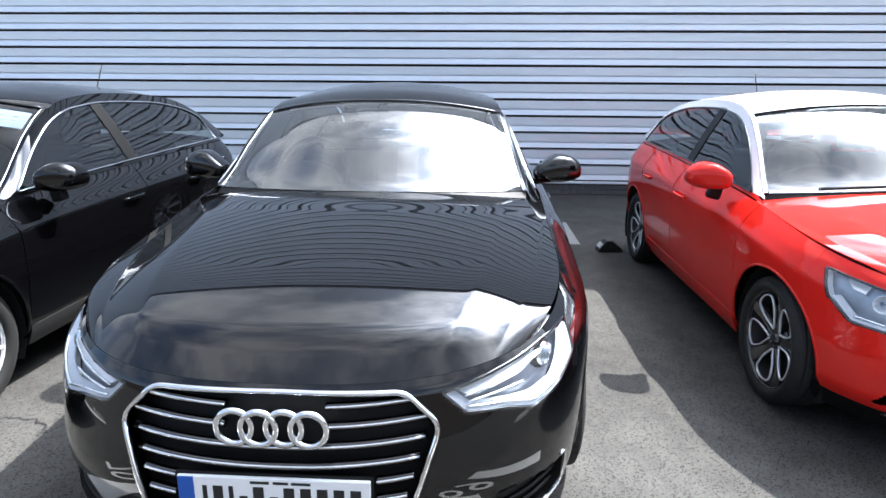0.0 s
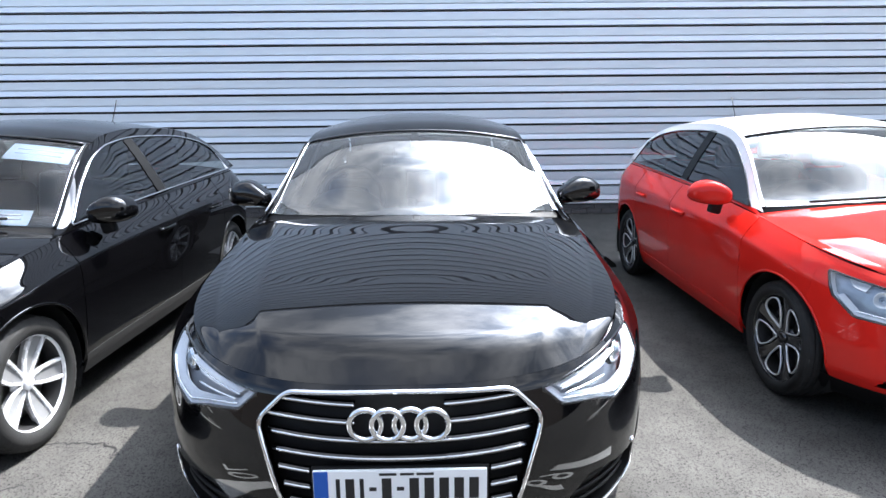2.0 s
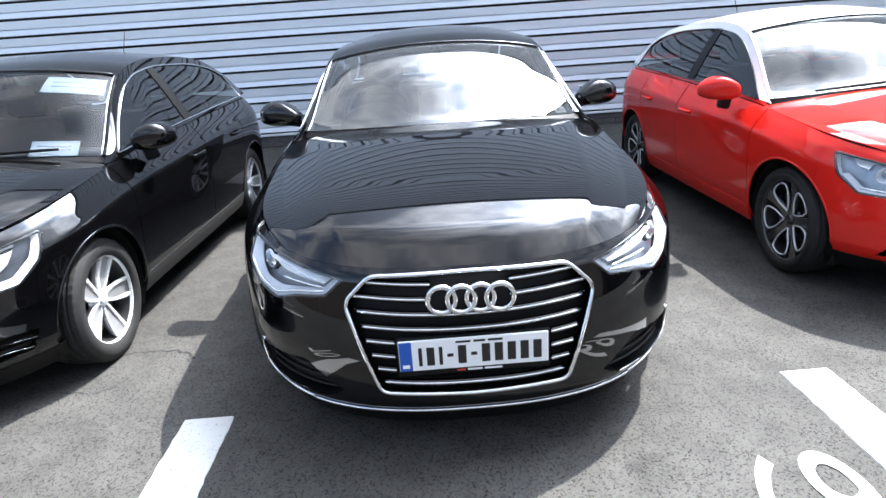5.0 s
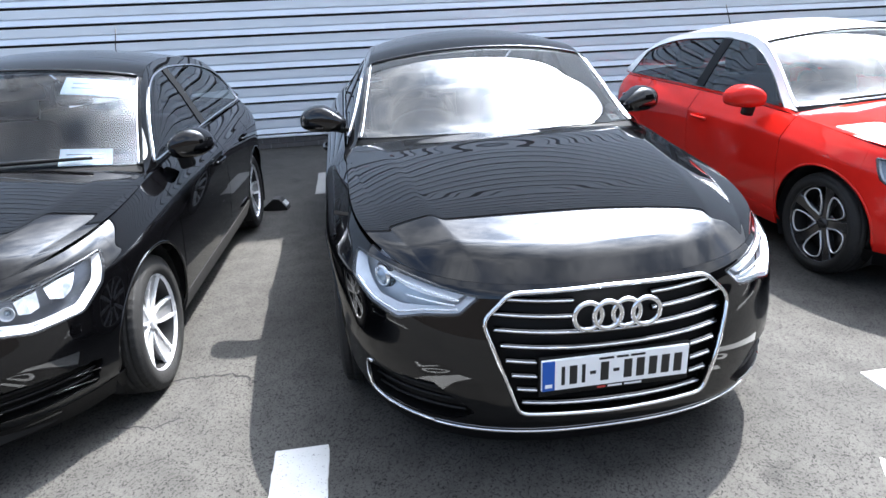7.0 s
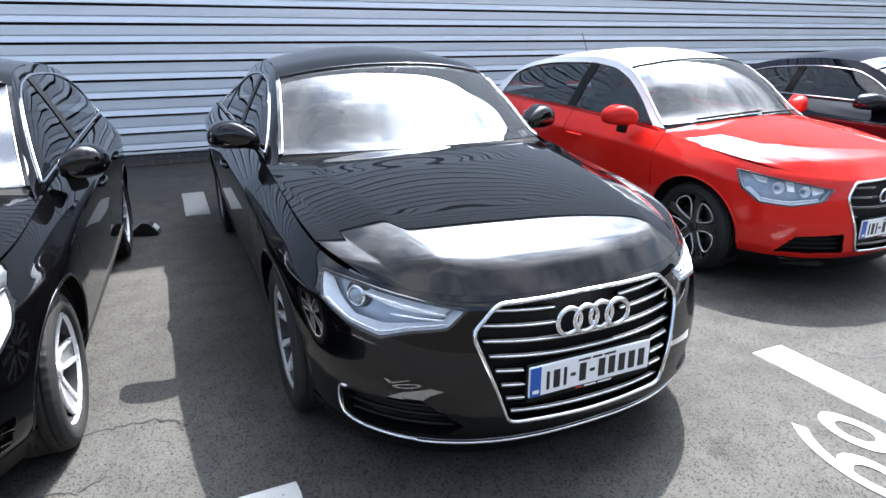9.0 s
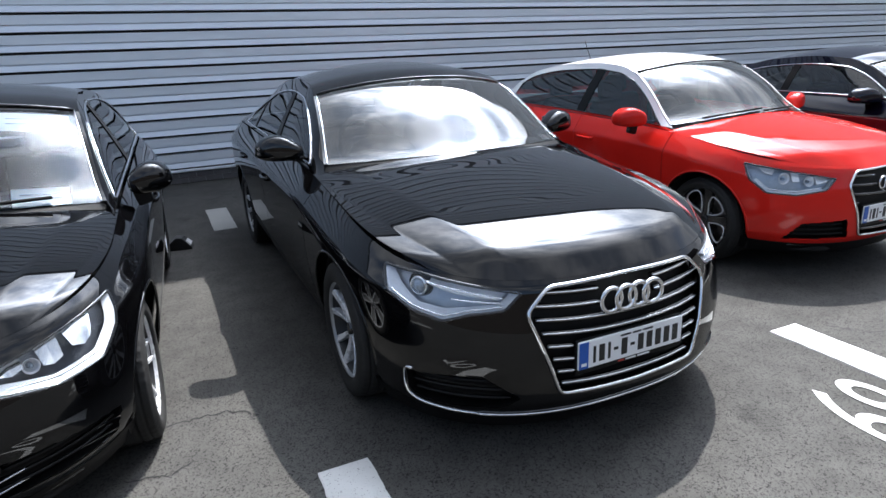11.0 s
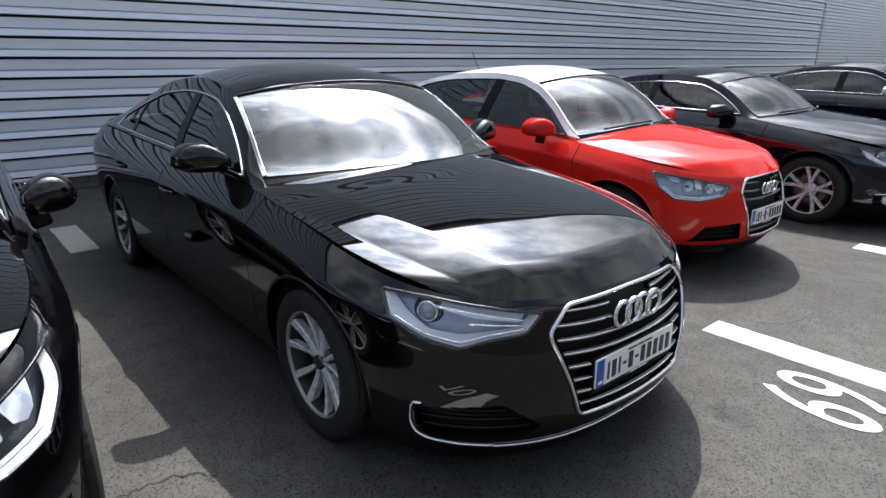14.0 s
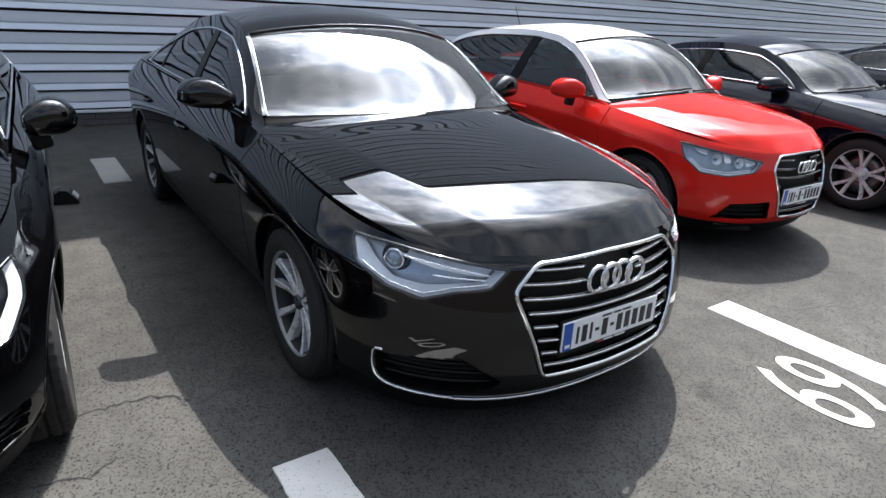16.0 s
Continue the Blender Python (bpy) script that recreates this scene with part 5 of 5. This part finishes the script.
HATCH = dict(
    paint=RED, roof_paint=WHITE, mirror_paint=RED, length=3.954, half_width=.873, nose=.95, tail=.6, wheelbase=2.469, overhang=.785, tyre=.305, rim=.210, arch=.348, tuck=.052,
    shoulder=((0, .3, .7, 1.1, 1.5, 2.2, 3.0, 3.6, 3.954), (.725, .765, .83, .885, .92, .955, .985, 1.0, .98)),
    sill=((0, .3, .8, 1.4, 2.8, 3.4, 3.954), (.20, .205, .22, .235, .24, .26, .34)),
    front_inset=((0, .06, .18, .42, .66, .86, .95, 1), (.10, .045, .005, .0, .02, .05, .066, .088)),
    side_inset=((0, .08, .22, .5, .68, .79, .82, .85, .92, 1), (.07, .04, .022, .004, .0, .003, .009, .022, .054, .10)),
    rear_inset=((0, .1, .4, .7, .9, 1), (.08, .02, .0, .03, .06, .11)),
    rail=((.765, 1.10, .890), (.722, 1.23, .938), (.655, 1.55, 1.190), (.622, 1.74, 1.302), (.598, 1.94, 1.358), (.575, 2.3, 1.385), (.57, 2.75, 1.375), (.58, 3.15, 1.33), (.615, 3.48, 1.22), (.70, 3.76, 1.02)),
    cowl=(1.20, .98, .985), bonnet_corner=.28, bonnet_crown=.020, dome=.038, crease=(.60, .80),
    header=(1.75, 1.62, 1.362), backlight=(3.22, 3.28, 1.335), tailgate=(3.68, 3.74, 1.05), boot_corner=3.85, roof_crown=.03, screen_base=1.215,
    glass_run=(1.27, 3.52), rear_slant=.55, posts=((2.28, -.30, .11),), frame=.05,
    cuts=(.55, 1.14, 2.22, 3.02, 3.55), handles=(2.05, 2.85), handle_z=.78,
    lamp=[(.43, .655), (.50, .585), (.68, .555), (.86, .565), (.97, .64), (1.03, .745), (.80, .715), (.6, .685)],
    guides=[((.52, .600), (.70, .576), .005), ((.69, .577), (.86, .588), .005)],
    plates=[(([(.49, .640), (.56, .622)], [(.485, .652), (.57, .672)]), -.012, "reflector_plate", FACET), (([(.67, .640), (.71, .640)], [(.675, .690), (.73, .698)]), -.012, "reflector_plate", FACET), (([(.84, .680), (.89, .690)], [(.83, .712), (.955, .730)]), -.014, "reflector_plate", FACET), (([(.52, .588), (.68, .562), (.86, .573), (.955, .645)], [(.53, .600), (.69, .580), (.85, .590), (.935, .652)]), -.010, "light_guide", FROST)],
    bulbs=[], dishes=[(.61, .640, .034), (.77, .655, .036)], lamp_inner=LAMP_GREY,
    grille=[(0, .70), (.27, .695), (.335, .61), (.255, .285), (0, .275)], surround=.010, slats=7, plate=(.255, .42), plate_out=-.008, emblem=(.61, .225),
    intake=[(.33, .275), (.74, .268), (.63, .378), (.35, .398)],
    lip=(.215, .7, .010), wheel="rotor", wheel_label="black and machined five-arm alloy wheel", barrel=DARK_ALLOY, mirror_tip=True, mirror_half=.108, mirror_tall=.090, mirror=(.935, 1.44, .990), aerial=.9, seat_gap=.78)
build_car("red_hatchback", dict(HATCH, sill_paint=RED, rim=.226), pose(2.72, .67, 0), "glossy red hatchback car with white roof parked nose out")

HATCH_BLACK = dict(HATCH, mirror=(.905, 1.42, .990), mirror_half=.098, paint=BLACK, roof_paint=BLACK, mirror_paint=BLACK, bright=True, wheel="five", wheel_label="five-spoke silver alloy wheel", barrel=ALLOY, spin=.1, screen=DIM_SCREEN, intake=[(.40, .28), (.84, .28), (.88, .37), (.46, .40)],
                   intake_trim=[[(.42, .345), (.86, .335)], [(.42, .31), (.84, .298)]], trim_radius=.0032,
                   plates=[(([(.488, .598), (.68, .561), (.858, .571), (.963, .646), (1.018, .736)], [(.506, .619), (.685, .583), (.850, .594), (.940, .653), (.998, .731)]), -.006, "light_guide", WHITE_GUIDE),
                           (([(.515, .640), (.56, .628), (.60, .640)], [(.525, .660), (.56, .668), (.60, .674)]), -.02, "reflector_plate", CHROME), (([(.655, .626), (.69, .618), (.725, .630)], [(.655, .684), (.69, .690), (.745, .700)]), -.016, "reflector_plate", CHROME), (([(.765, .648), (.81, .634), (.845, .652)], [(.765, .696), (.83, .704), (.915, .716)]), -.012, "reflector_plate", CHROME)],
                   dishes=[(.625, .636, .024)], bulbs=[], lamp_inner=LAMP_DARK,
                   papers=(("paper_sheet", .75, .975, .68, .90, "white printed paper sheet inside the windscreen"), ("paper_sheet", .78, .925, .03, .19, "white printed paper sheet on the dashboard")))
build_car("black_hatchback", HATCH_BLACK, pose(-2.55, .27, 0, 0, 0, -2.3) @ Matrix.Diagonal((1, 1, 1.012, 1)), "glossy black hatchback car with paper sheets in the windscreen")

COUPE = dict(SALOON, wipers=((-.5, .02), (.02, .52)), paint=NAVY, length=4.71, half_width=.925, wheelbase=2.81, overhang=.89, bright_slats=False, slats=6, barrel=ALLOY, cap=ALLOY, wheel="vee", wheel_label="silver alloy wheel with paired thin spokes",
             emblem=(.60, .26), fin=False, mirror=(.93, 1.80, .99),
             rail=[(x, y * .955, .93 + (z - .955) * .93) for x, y, z in SALOON["rail"]],
             header=(1.98, 1.87, 1.315), backlight=(3.3, 3.35, 1.28), tailgate=(4.1, 4.15, 1.05), boot_corner=4.55, cowl=(1.49, 1.24, .99), screen_base=1.50,
             glass_run=(1.54, 3.75), papers=(), posts=((2.72, -.10, .08),), cuts=(.60, 1.36, 2.72, 3.55, 4.2), handles=(2.5,), fogs=[(.80, .295, .034)], intake_trim=[[(.54, .368), (.74, .362), (.92, .345)]])
build_car("dark_coupe", COUPE, pose(5.24, .10, 0), "dark blue-black coupe car with silver wheels")
DARK_SALOON = dict(SALOON, papers=(), paint=NAVY, bright_slats=False, barrel=ALLOY, cap=ALLOY, wheel="twin", wheel_label="silver alloy wheel with five twin spokes", mirror_paint=SILVER)
build_car("dark_saloon", DARK_SALOON, pose(10.25, -.1, 0), "dark blue saloon car with silver mirrors")
build_car("white_car", dict(HATCH, paint=SILVER, roof_paint=SILVER, mirror_paint=SILVER, wheel="five", barrel=ALLOY, wheel_label="silver alloy wheel"), pose(12.7, .3, 0), "pale silver hatchback car parked beyond the others")
